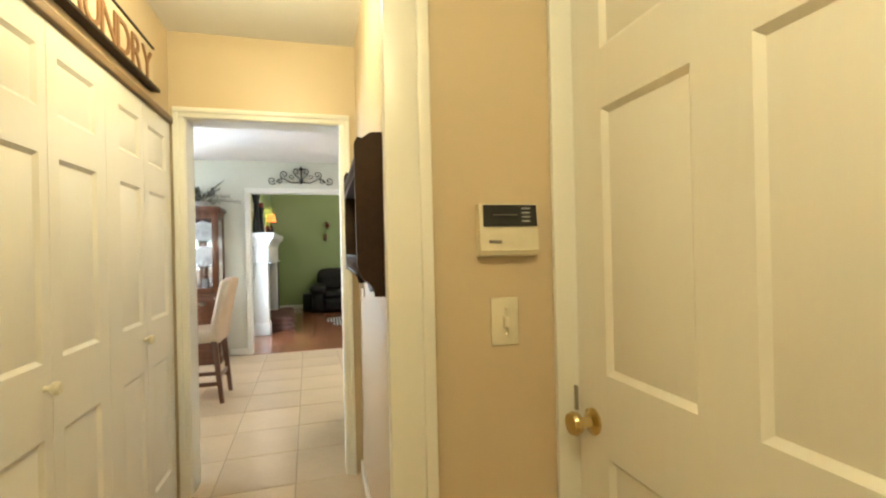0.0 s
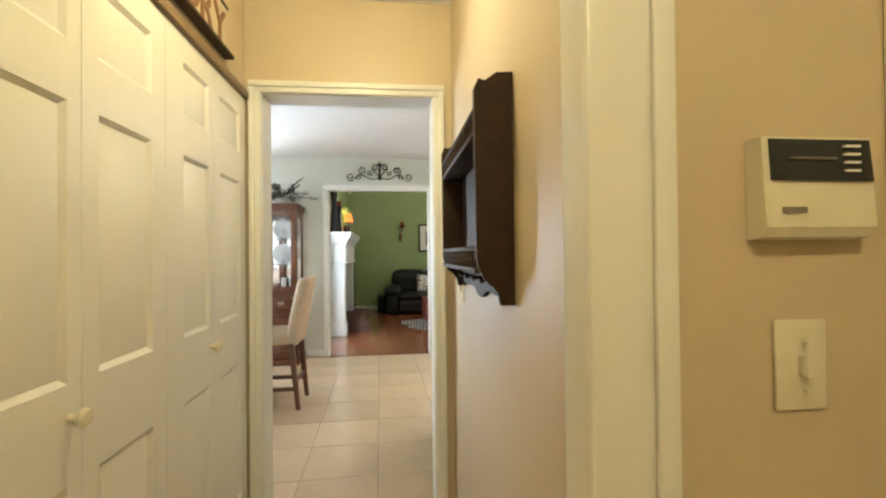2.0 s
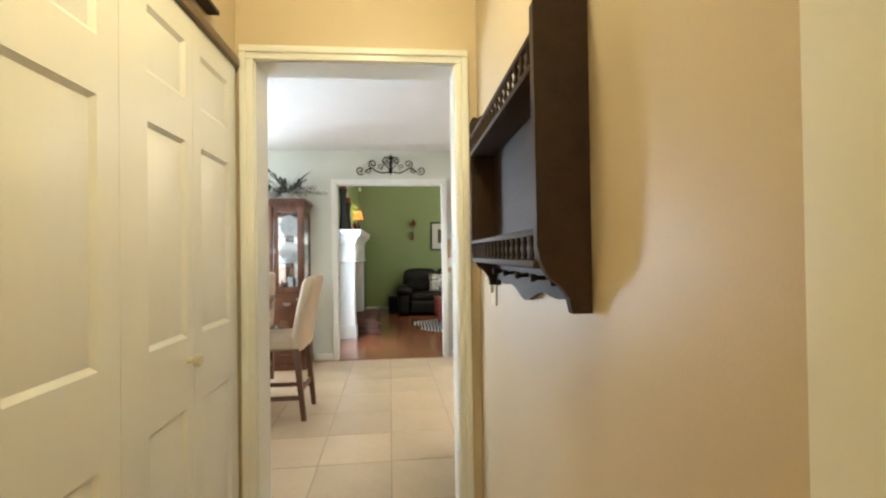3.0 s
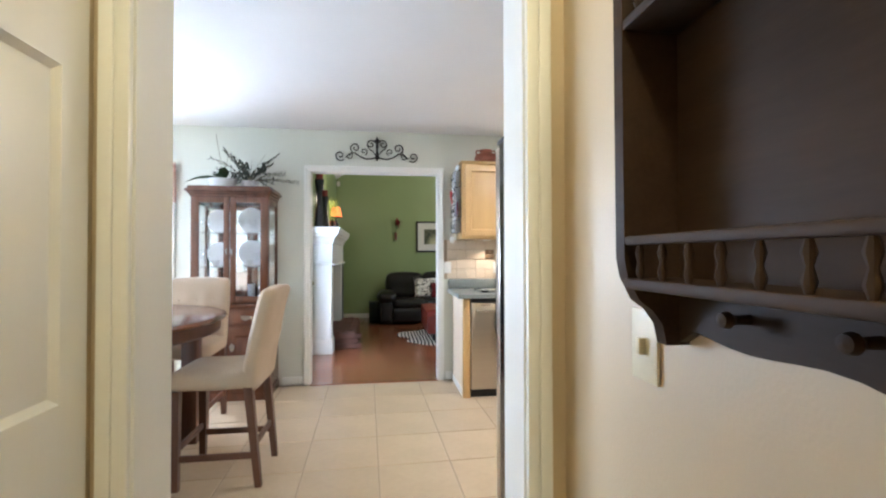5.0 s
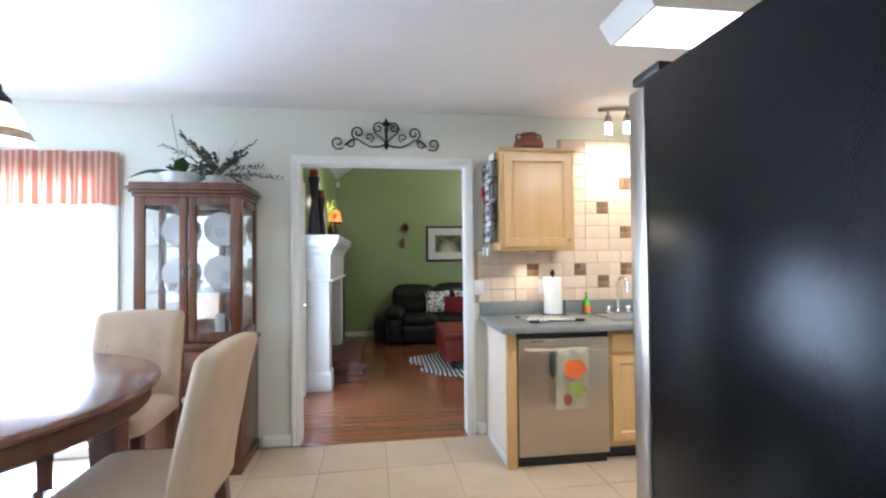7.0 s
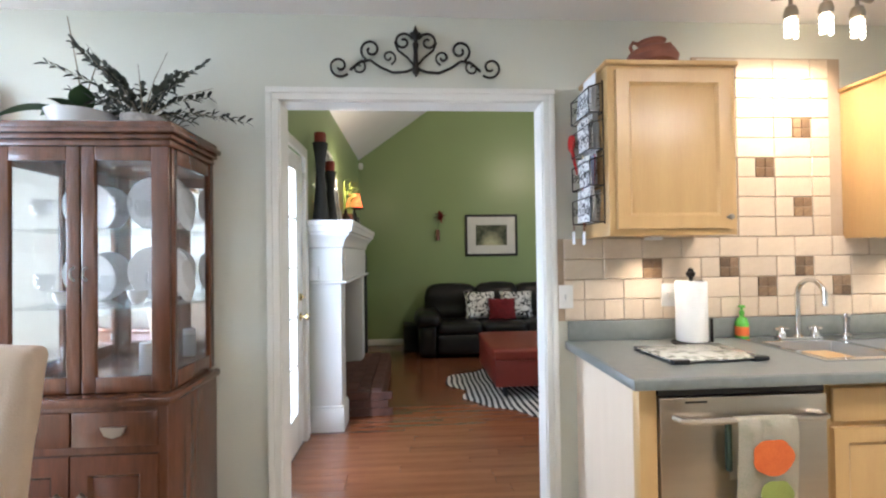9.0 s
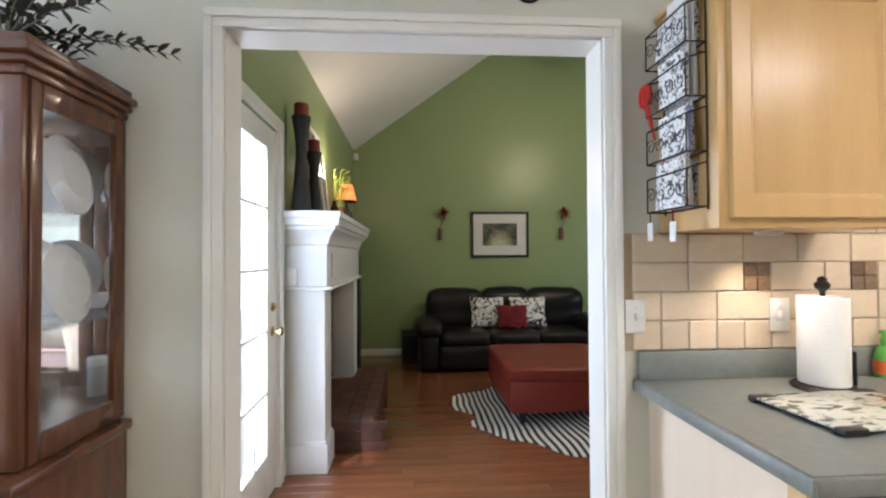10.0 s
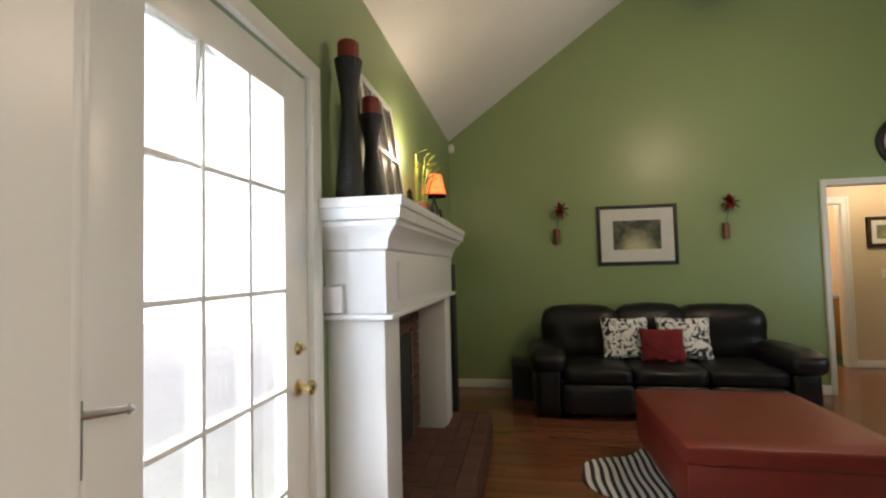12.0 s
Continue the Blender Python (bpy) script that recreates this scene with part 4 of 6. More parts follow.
for x, y, z, h in ((-0.93, 6.90, 1.178, 0.13), (-0.70, 6.92, 1.178, 0.12), (-0.49, 6.90, 1.178, 0.13), (-0.62, 6.90, 1.488, 0.14), (-0.93, 6.88, 1.488, 0.13), (-0.52, 6.88, 1.488, 0.12), (-0.42, 6.9, 0.863, 0.16), (-0.90, 6.9, 0.863, 0.14)):
    goblet(x, y, z, h)
for x, y, z in ((-0.50, 6.90, 1.178), (-0.78, 6.88, 1.178)):
    cup = thing("white_cup", (x - 0.06, y, z), "small white porcelain cup on a glass shelf", "cup")
    part("bowl", lathe(bmesh.new(), (x - 0.06, y, z + 0.001), [(0.02, 0), (0.035, 0.03), (0.038, 0.055), (0.034, 0.055), (0.03, 0.03), (0, 0.006)], 20), M_CERAMIC, cup)
bowl = thing("crystal_bowl", (-0.54, 6.93, 0.863), "cut crystal dish holding a white candle", "glassware")
part("bowl", lathe(bmesh.new(), (-0.54, 6.93, 0.863), [(0.05, 0), (0.07, 0.02), (0.095, 0.08), (0.10, 0.13), (0.094, 0.13), (0.088, 0.08), (0.06, 0.02), (0, 0.012)], 18), M_GLASS, bowl)
part("candle", lathe(bmesh.new(), (-0.54, 6.93, 0.876), [(0.03, 0), (0.03, 0.13), (0.025, 0.135), (0, 0.135)], 20), M_CERAMIC, bowl)

# Plants on the cabinet
pot = thing("orchid", (-0.80, 6.93, 1.895), "white bowl of broad green orchid leaves and bare stems", "plant")
part("bowl", lathe(bmesh.new(), (-0.80, 6.93, 1.896), [(0.07, 0), (0.105, 0.02), (0.128, 0.085), (0.122, 0.085), (0.10, 0.03), (0, 0.025)], 32), M_CERAMIC, pot)


def blade(bm, p, d, length, width, droop):
    """A pointed leaf, folded along its middle."""
    p, d = Vector(p), Vector(d).normalized()
    side = d.cross(Vector((0, 0, 1))).normalized()
    rows, n = [], 7
    for i in range(n + 1):
        u = i / n
        c = p + d * length * u + Vector((0, 0, -droop * u * u))
        w = width * math.sin(math.pi * min(1, 0.08 + 0.92 * u)) + 0.0005
        rows.append([bm.verts.new(c - side * w + Vector((0, 0, w * 0.35))), bm.verts.new(c), bm.verts.new(c + side * w + Vector((0, 0, w * 0.35)))])
    for s, t in zip(rows, rows[1:]):
        for k in range(2):
            bm.faces.new((s[k], s[k + 1], t[k + 1], t[k]))


for d, l, w, dr in (((-1, -0.3, 0.40), 0.33, 0.042, 0.15), ((0.25, -0.4, 1.0), 0.15, 0.045, 0.01), ((-0.3, -0.6, 0.5), 0.16, 0.04, 0.05), ((-0.9, 0.2, 0.5), 0.24, 0.045, 0.09)):
    bm = bmesh.new()
    blade(bm, (-0.80, 6.93, 1.965), d, l, w, dr)
    bmesh.ops.solidify(bm, geom=bm.faces[:], thickness=0.002)
    part("leaf", bm, M_LEAF, pot)
for pts in ([(-0.80, 6.93, 1.95), (-0.815, 6.93, 2.15), (-0.86, 6.93, 2.40)], [(-0.79, 6.93, 1.95), (-0.78, 6.94, 2.10), (-0.75, 6.95, 2.22)]):
    part("stem", tube(bmesh.new(), pts, 0.0025, 6), M_STEM, pot)

dry = thing("dried_arrangement", (-0.55, 6.92, 1.895), "white bowl of dried eucalyptus stems with dark leaves", "plant")
part("bowl", lathe(bmesh.new(), (-0.55, 6.92, 1.896), [(0.05, 0), (0.075, 0.02), (0.08, 0.07), (0.074, 0.07), (0.06, 0.03), (0, 0.02)], 24), mat("whitewashed_wicker", (0.55, 0.52, 0.48), (0.3, 0.27, 0.25), 0.8, scale=30, bump=0.4), dry)
rng = random.Random(5)
for k in range(36):
    a = rng.uniform(0, 2 * math.pi)
    el = rng.uniform(0.05, 1.1)
    d = Vector((math.cos(a) * math.cos(el) * 1.15, math.sin(a) * math.cos(el) * 0.55, math.sin(el)))
    length = rng.uniform(0.18, 0.40)
    base = Vector((-0.55, 6.92, 1.955))
    tip = base + d * length + Vector((0, 0, -0.03 if el < 0.4 else 0))
    if tip.y > 7.10:
        continue
    midp = (base + tip) / 2 + Vector((0, 0, 0.03))
    stem = part("stem", tube(bmesh.new(), [base, midp, tip], [0.003, 0.002, 0.001], 5), M_STEM if k % 3 else M_DRYLEAF, dry)
    if k % 5 == 4:
        continue
    bm = bmesh.new()
    for j in range(9):
        u = 0.3 + 0.7 * j / 8
        c = base.lerp(midp, u * 2) if u < 0.5 else midp.lerp(tip, u * 2 - 1)
        for s in (-1, 1):
            dd = d + Vector((rng.uniform(-0.7, 0.7), rng.uniform(-0.5, 0.5), s * rng.uniform(0.3, 0.9)))
            blade(bm, c, dd, rng.uniform(0.026, 0.05), rng.uniform(0.007, 0.013), 0.002)
    part("foliage", bm, M_DRYLEAF, stem)

# Valance
val = thing("valance", (-2.25, 7.08, 1.79), "gathered terracotta striped valance over the patio door", "curtain")
bm = bmesh.new()
cols = 220
grid = []
for i in range(cols + 1):
    x = -3.24 + (3.24 - 1.268) * i / cols
    ph = x * 52 + 2.2 * math.sin(x * 7)
    row = []
    for z, amp in ((2.165, 0.010), (2.135, 0.004), (2.125, 0.006), (1.95, 0.016), (1.785, 0.020)):
        row.append(bm.verts.new((x, 7.070 + amp * math.sin(ph), z + 0.004 * math.sin(ph * 0.5))))
    grid.append(row)
for s, t in zip(grid, grid[1:]):
    for k in range(4):
        bm.faces.new((s[k], s[k + 1], t[k + 1], t[k]))
bmesh.ops.solidify(bm, geom=bm.faces[:], thickness=0.003)
part("cloth", bm, M_VALANCE, val, "", 60)
part("rod", rod(bmesh.new(), (-3.27, 7.092, 2.13), (-1.285, 7.092, 2.13), 0.009), M_WHITE, val)

# Chandelier
PX, PY = -1.18, 5.60
ch = thing("chandelier", (PX, PY, 1.9), "bronze chandelier with lit art glass shades", "chandelier")
part("canopy", lathe(bmesh.new(), (PX, PY, 2.47), [(0.012, 0), (0.05, 0.018), (0.068, 0.045), (0.068, 0.059)], 24), M_IRON, ch)
for k in range(6):
    link_bm = bmesh.new()
    c = Vector((PX, PY, 2.458 - 0.022 * k))
    tube(link_bm, [c + Vector((0.007 * math.cos(t) * (k % 2), 0.007 * math.cos(t) * (1 - k % 2), 0.015 * math.sin(t))) for t in np.linspace(0, 2 * math.pi, 12)], 0.0022, 5)
    part("chain_link", link_bm, M_IRON, ch)
part("hub", lathe(bmesh.new(), (PX, PY, 2.23), [(0.01, 0), (0.02, 0.01), (0.10, 0.025), (0.105, 0.04), (0.05, 0.055), (0.02, 0.07), (0.03, 0.09), (0.012, 0.11)], 28), M_IRON, ch)
for k in range(4):
    a = radians(-35 + 90 * k)
    u = Vector((math.cos(a), math.sin(a), 0))
    c = Vector((PX, PY, 0))
    arm = bmesh.new()
    tube(arm, [c + u * r + Vector((0, 0, z)) for r, z in ((0.03, 2.24), (0.06, 2.20), (0.12, 2.17), (0.18, 2.175), (0.215, 2.15), (0.22, 2.11))], 0.007, 8)
    tube(arm, [c + u * (0.10 + 0.045 * math.cos(t)) + Vector((0, 0, 2.13 + 0.045 * math.sin(t))) for t in np.linspace(0.6, 5.6, 14)], 0.005, 6)
    part("arm", arm, M_IRON, ch)
    p = c + u * 0.22
    part("socket", lathe(bmesh.new(), (p.x, p.y, 2.075), [(0.036, 0), (0.034, 0.02), (0.015, 0.04), (0.01, 0.05)], 18), M_IRON, ch)
    sh = part("shade", lathe(bmesh.new(), (p.x, p.y, 1.915), [(0.108, 0), (0.098, 0.022), (0.072, 0.09), (0.045, 0.14), (0.03, 0.16)], 28), M_SHADE, ch, "white art glass shade, lit")
    part("shade_band", lathe(bmesh.new(), (p.x, p.y, 1.915), [(0.112, -0.003), (0.116, 0.004), (0.103, 0.028), (0.094, 0.042), (0.092, 0.042), (0.101, 0.024), (0.110, 0.0)], 28), M_SHADEBAND, sh)


# ---- kitchen ----
def spiral(c, r0, turns, start, sign, n=26):
    """Points of a scroll in the plane y = c[1]."""
    out = []
    for i in range(n):
        u = i / (n - 1)
        r = r0 * (1 - 0.78 * u)
        a = start + sign * turns * 2 * math.pi * u
        out.append((c[0] + r * math.cos(a), c[1], c[2] + r * math.sin(a)))
    return out


orn = thing("iron_scroll", (0.633, 7.11, 2.24), "black wrought iron scroll ornament over the doorway", "wall ornament")
OY, OX, OZ = 7.106, 0.618, 2.236
for s in (-1, 1):
    for pts, r in (
        ([(OX + s * x, OY, OZ + z) for x, z in ((0.01, 0.03), (0.05, 0.015), (0.11, 0.01), (0.17, 0.035), (0.22, 0.07), (0.27, 0.06), (0.315, 0.02))], 0.0065),
        (spiral((OX + s * 0.365, OY, OZ + 0.040), 0.054, 1.25, math.pi * (1.25 if s > 0 else -0.25), s), 0.006),
        (spiral((OX + s * 0.275, OY, OZ + 0.035), 0.036, 1.1, math.pi * (0.6 if s > 0 else 0.4), s), 0.005),
        (spiral((OX + s * 0.215, OY, OZ + 0.120), 0.052, 1.3, math.pi * (-0.35 if s > 0 else 1.35), s), 0.006),
        (spiral((OX + s * 0.130, OY, OZ + 0.085), 0.036, 1.2, math.pi * (1.4 if s > 0 else -0.4), -s), 0.005),
        (spiral((OX + s * 0.060, OY, OZ + 0.160), 0.046, 1.3, math.pi * (0.9 if s > 0 else 0.1), -s), 0.006),
        ([(OX + s * 0.012, OY, OZ + 0.05), (OX + s * 0.04, OY, OZ + 0.085), (OX + s * 0.085, OY, OZ + 0.12), (OX + s * 0.10, OY, OZ + 0.16)], 0.0055),
    ):
        part("scroll", tube(bmesh.new(), pts, r, 7), M_IRON, orn)
part("finial", lathe(bmesh.new(), (OX, OY, OZ), [(0, -0.012), (0.016, 0.01), (0.022, 0.03), (0.012, 0.05), (0.01, 0.12), (0.016, 0.145), (0.009, 0.165), (0.02, 0.19), (0.014, 0.21), (0, 0.245)], 12), M_IRON, orn)
for s in (-1, 1):
    bm = bmesh.new()
    tube(bm, [(OX, OY, OZ + 0.18), (OX + s * 0.022, OY, OZ + 0.205), (OX + s * 0.03, OY, OZ + 0.19)], [0.007, 0.008, 0.003], 7)
    part("petal", bm, M_IRON, orn)

CT = 0.93
counter = thing("countertop", (2.6, 6.8, CT - 0.04), "grey-green laminate countertop with a sink cut-out", "countertop")
SX0, SX1, SY0, SY1 = 2.20, 2.95, 6.60, 7.02
for a, b, c, d in ((1.348, SX0, 6.43, 7.122), (SX1, 3.895, 6.43, 7.122), (SX0, SX1, 6.43, SY0), (SX0, SX1, SY1, 7.122)):
    part("top", one(a, b, c, d, CT - 0.038, CT), M_COUNTER, counter)
part("front_edge", one(1.345, 3.895, 6.415, 6.4295, CT - 0.038, CT, bev=0.006), M_COUNTER, counter)
part("end_edge", one(1.335, 1.3475, 6.416, 7.122, CT - 0.038, CT, bev=0.004), M_COUNTER, counter)
part("upstand", one(1.348, 3.895, 7.100, 7.122, CT + 0.0005, CT + 0.10, bev=0.006), M_COUNTER, counter)

unit = thing("base_cabinet", (1.44, 6.8, 0), "pale end panel with honey maple front post", "cabinet")
part("end_panel", one(1.391, 1.406, 6.535, 7.122, 0.0, CT - 0.039), M_PALEPANEL, unit)
part("post", one(1.384, 1.450, 6.485, 6.534, 0.0, CT - 0.039, bev=0.003), M_MAPLE, unit)
part("foot_strip", one(1.383, 1.3905, 6.535, 7.10, 0.002, 0.06, bev=0.002), M_WHITE, unit)

dw = thing("dishwasher", (1.775, 6.5, 0), "stainless steel dishwasher with a bar handle", "dishwasher")
part("body", one(1.455, 2.085, 6.53, 7.10, 0.05, CT - 0.045), M_BLACK, dw)
part("door", one(1.457, 2.083, 6.478, 6.529, 0.075, 0.845, bev=0.006), M_STEEL, dw, "brushed steel door")
part("control_strip", one(1.457, 2.083, 6.488, 6.529, 0.848, 0.885, bev=0.004), M_BLACK, dw, "black control strip")
part("kick_plate", one(1.457, 2.083, 6.52, 6.529, 0.0, 0.074), M_BLACK, dw)
hb = bmesh.new()
tube(hb, [(1.51, 6.478, 0.775), (1.515, 6.44, 0.777), (1.54, 6.428, 0.778), (1.78, 6.422, 0.778), (2.02, 6.428, 0.778), (2.045, 6.44, 0.777), (2.05, 6.478, 0.775)], 0.011, 10)
part("handle", hb, M_STEEL, dw)
part("badge", one(1.55, 1.63, 6.4755, 6.479, 0.825, 0.832), M_BLACK, dw)

towel = thing("tea_towel", (1.80, 6.43, 0.45), "printed tea towel with an orange pumpkin on the handle", "towel")
bm = bmesh.new()
rows = []
prof = [(6.452, 0.56), (6.449, 0.66), (6.445, 0.76), (6.438, 0.789), (6.422, 0.794), (6.407, 0.786), (6.405, 0.74), (6.407, 0.62), (6.408, 0.52), (6.408, 0.40)]
for i in range(13):
    x = 1.69 + 0.215 * i / 12
    rows.append([bm.verts.new((x + 0.006 * math.sin(j * 1.3), y + 0.005 * math.sin(i * 1.15 + j * 0.3) * (0.3 if 2 <= j <= 5 else 1), z)) for j, (y, z) in enumerate(prof)])
for s, t in zip(rows, rows[1:]):
    for k in range(len(prof) - 1):
        bm.faces.new((s[k], s[k + 1], t[k + 1], t[k]))
bmesh.ops.solidify(bm, geom=bm.faces[:], thickness=0.003)
part("cloth", bm, M_TOWEL, towel, "", 60)
for nm, cx, cz, rx, rz, m in (("pumpkin_print", 1.81, 0.66, 0.075, 0.065, M_PUMPKIN), ("gourd_print", 1.82, 0.53, 0.06, 0.055, M_OLIVE), ("gourd_print", 1.76, 0.465, 0.03, 0.04, M_TERRA)):
    bm = bmesh.new()
    c = bm.verts.new((cx, 6.3985, cz))
    ring = [bm.verts.new((cx + rx * math.cos(a) * (1 + 0.05 * math.cos(5 * a)), 6.3985, cz + rz * math.sin(a) * (1 - 0.12 * math.exp(-((a - 1.57) / 0.3) ** 2)))) for a in np.linspace(0, 2 * math.pi, 28, endpoint=False)]
    for i in range(28):
        bm.faces.new((c, ring[i], ring[(i + 1) % 28]))
    part(nm, bm, m, towel)
part("dark_fold", one(1.672, 1.688, 6.43, 6.45, 0.60, 0.765, bev=0.004), mat("dark_green_cloth", (0.03, 0.05, 0.03), rough=0.95), towel)


def maple_door(w, h, parent, at, name="door"):
    ob = part(name, panelled(w, h, 0.02, [(0.055, w - 0.055)], [(0.055, h - 0.055)], 0, at), M_MAPLE, parent)
    return ob


x = 2.095
for w in (0.44, 0.44, 0.44, 0.44):
    cab = thing("base_cabinet", (x + w / 2, 6.8, 0), "honey maple base cabinet with drawer and door", "cabinet", "maple base cabinets")
    part("body", one(x, x + w - 0.002, 6.51, 7.10, 0.1, CT - 0.18 if SX0 - 0.1 < x < SX1 else CT - 0.04), M_MAPLE, cab)
    part("face_frame", one(x, x + w - 0.002, 6.50, 6.512, 0.1, CT - 0.04), M_MAPLE, cab)
    part("kick_plate", one(x, x + w - 0.002, 6.57, 6.60, 0, 0.1), M_BLACK, cab)
    part("drawer", one(x + 0.015, x + w - 0.017, 6.480, 6.4995, 0.735, 0.86, bev=0.008), M_MAPLE, cab)
    maple_door(w - 0.032, 0.575, cab, (x + 0.015, 6.480, 0.14))
    x += w


def upper(x0, x1, z0, z1, knob_side, label):
    cab = thing("wall_cabinet", ((x0 + x1) / 2, 6.95, z0), label, "cabinet", "maple wall cabinets")
    part("body", one(x0, x1, 6.81, 7.122, z0, z1, bev=0.002), M_MAPLE, cab)
    part("crown", one(x0 - 0.012, x1 + 0.012, 6.795, 7.122, z1 + 0.0005, z1 + 0.022, bev=0.006), M_MAPLE, cab)
    d = maple_door(x1 - x0 - 0.06, z1 - z0 - 0.05, cab, (x0 + 0.03, 6.79, z0 + 0.028))
    kx = x1 - 0.055 if knob_side > 0 else x0 + 0.055
    part("knob", lathe(bmesh.new(), (kx, 6.79, z0 + 0.075), [(0.006, 0), (0.005, -0.012), (0.013, -0.02), (0.011, -0.028), (0, -0.03)], 14, "y"), M_NICKEL, d)
    return cab


upper(1.435, 2.005, 1.435, 2.17, 1, "honey maple wall cabinet with one raised panel door")
upper(2.80, 3.34, 1.42, 2.17, -1, "honey maple wall cabinet beside the sink")
upper(3.35, 3.89, 1.42, 2.17, 1, "honey maple wall cabinet in the kitchen corner")
for px, pz in ((1.72, 1.434), (3.05, 1.419)):
    puck = thing("puck_light", (px, 7.0, pz - 0.014), "small round lit lamp under the wall cabinet", "cabinet light")
    part("ring", lathe(bmesh.new(), (px, 6.98, pz - 0.014), [(0.036, 0.0), (0.04, 0.004), (0.04, 0.0135), (0.02, 0.0135)], 24), M_WPLASTIC, puck)
    part("lens", lathe(bmesh.new(), (px, 6.98, pz - 0.013), [(0, 0.001), (0.034, 0.001), (0.034, 0.006), (0, 0.006)], 24), M_BULB, puck)

M_SINK = mat("satin_sink_steel", (0.50, 0.50, 0.49), (0.42, 0.42, 0.41), 0.38, 0.85, scale=8, fine=120)
sink = thing("sink", (2.575, 6.81, 0.76), "double bowl stainless steel sink let into the counter", "sink")
rim = bmesh.new()
for a, b, c, d in ((SX0 - 0.02, SX1 + 0.02, SY0 - 0.02, SY0 + 0.018), (SX0 - 0.02, SX1 + 0.02, SY1 - 0.07, SY1 + 0.04), (SX0 - 0.02, SX0 + 0.018, SY0 + 0.018, SY1 - 0.07), (SX1 - 0.018, SX1 + 0.02, SY0 + 0.018, SY1 - 0.07), (2.56, 2.59, SY0 + 0.018, SY1 - 0.07)):
    box(rim, a, b, c, d, CT + 0.0005, CT + 0.007)
part("rim", rim, M_CHROME, sink)
for a, b in ((SX0 + 0.018, 2.56), (2.59, SX1 - 0.018)):
    bm = bmesh.new()
    y0, y1 = SY0 + 0.018, SY1 - 0.07
    lo = [bm.verts.new(p) for p in ((a + 0.03, y0 + 0.03, CT - 0.17), (b - 0.03, y0 + 0.03, CT - 0.17), (b - 0.03, y1 - 0.03, CT - 0.17), (a + 0.03, y1 - 0.03, CT - 0.17))]
    hi = [bm.verts.new(p) for p in ((a, y0, CT + 0.003), (b, y0, CT + 0.003), (b, y1, CT + 0.003), (a, y1, CT + 0.003))]
    bm.faces.new(lo)
    for i in range(4):
        bm.faces.new((lo[i], lo[(i + 1) % 4], hi[(i + 1) % 4], hi[i]))
    part("basin", bm, M_SINK, sink)
tap = thing("faucet", (2.45, 7.03, CT), "chrome gooseneck faucet with two cross handles", "faucet")
z0 = CT + 0.0075
g = bmesh.new()
lathe(g, (2.45, 7.01, z0), [(0.026, 0), (0.026, 0.008), (0.014, 0.02), (0.012, 0.10)], 18)
tube(g, [(2.45, 7.01, z0 + 0.10), (2.45, 7.01, z0 + 0.21)] + [(2.45, 6.935 + 0.075 * math.cos(a), z0 + 0.21 + 0.075 * math.sin(a)) for a in np.linspace(0.2, 2.9, 10)] + [(2.45, 6.86, z0 + 0.17)], 0.011, 12)
part("spout", g, M_CHROME, tap)
part("deck_plate", one(2.345, 2.555, 6.985, 7.035, z0 - 0.0003, z0 + 0.008, bev=0.003), M_CHROME, tap)
for s in (-1, 1):
    h = bmesh.new()
    lathe(h, (2.45 + s * 0.085, 7.01, z0 + 0.008), [(0.02, 0), (0.016, 0.025), (0.012, 0.03), (0.018, 0.045), (0, 0.052)], 16)
    rod(h, (2.45 + s * 0.085 - 0.035, 7.01, z0 + 0.045), (2.45 + s * 0.085 + 0.035, 7.01, z0 + 0.045), 0.006)
    part("handle", h, M_CHROME, tap)
spray = thing("sink_sprayer", (2.70, 7.03, CT), "chrome hand sprayer beside the faucet", "faucet")
part("body", lathe(bmesh.new(), (2.70, 7.01, z0), [(0.022, 0), (0.022, 0.006), (0.012, 0.02), (0.013, 0.07), (0.02, 0.095), (0.018, 0.11), (0, 0.115)], 16), M_CHROME, spray)

soap = thing("soap_bottle", (2.215, 7.075, CT), "green liquid soap bottle with an orange label", "bottle")
part("bottle", lathe(bmesh.new(), (2.215, 7.075, CT + 0.001), [(0.026, 0), (0.03, 0.006), (0.029, 0.075), (0.02, 0.10), (0.010, 0.108), (0.010, 0.118)], 20), M_GREENSOAP, soap)
part("label", lathe(bmesh.new(), (2.215, 7.075, CT + 0.015), [(0.0305, 0), (0.0305, 0.045)], 20), M_PUMPKIN, soap)
part("pump", lathe(bmesh.new(), (2.215, 7.075, CT + 0.119), [(0.012, 0), (0.012, 0.016), (0.006, 0.018), (0.006, 0.032), (0.016, 0.034), (0.014, 0.044), (0, 0.045)], 16), M_GREENSOAP, soap)

roll = thing("paper_towel_holder", (1.98, 6.98, CT), "white paper towel roll on a black iron stand", "paper towel")
RX, RY = 1.89, 6.97
part("base", lathe(bmesh.new(), (RX, RY, CT + 0.001), [(0.088, 0), (0.09, 0.006), (0.08, 0.014), (0.02, 0.016)], 32), M_IRON, roll)
part("roll", lathe(bmesh.new(), (RX, RY, CT + 0.018), [(0.022, 0), (0.066, 0), (0.068, 0.004), (0.068, 0.272), (0.066, 0.277), (0.022, 0.277)], 40), M_PAPER, roll, "white paper towel roll")
part("rod", rod(bmesh.new(), (RX, RY, CT + 0.015), (RX, RY, CT + 0.315), 0.008), M_IRON, roll)
part("finial", lathe(bmesh.new(), (RX, RY, CT + 0.31), [(0.008, 0), (0.02, 0.012), (0.022, 0.024), (0.012, 0.034), (0.014, 0.042), (0, 0.05)], 16), M_IRON, roll)
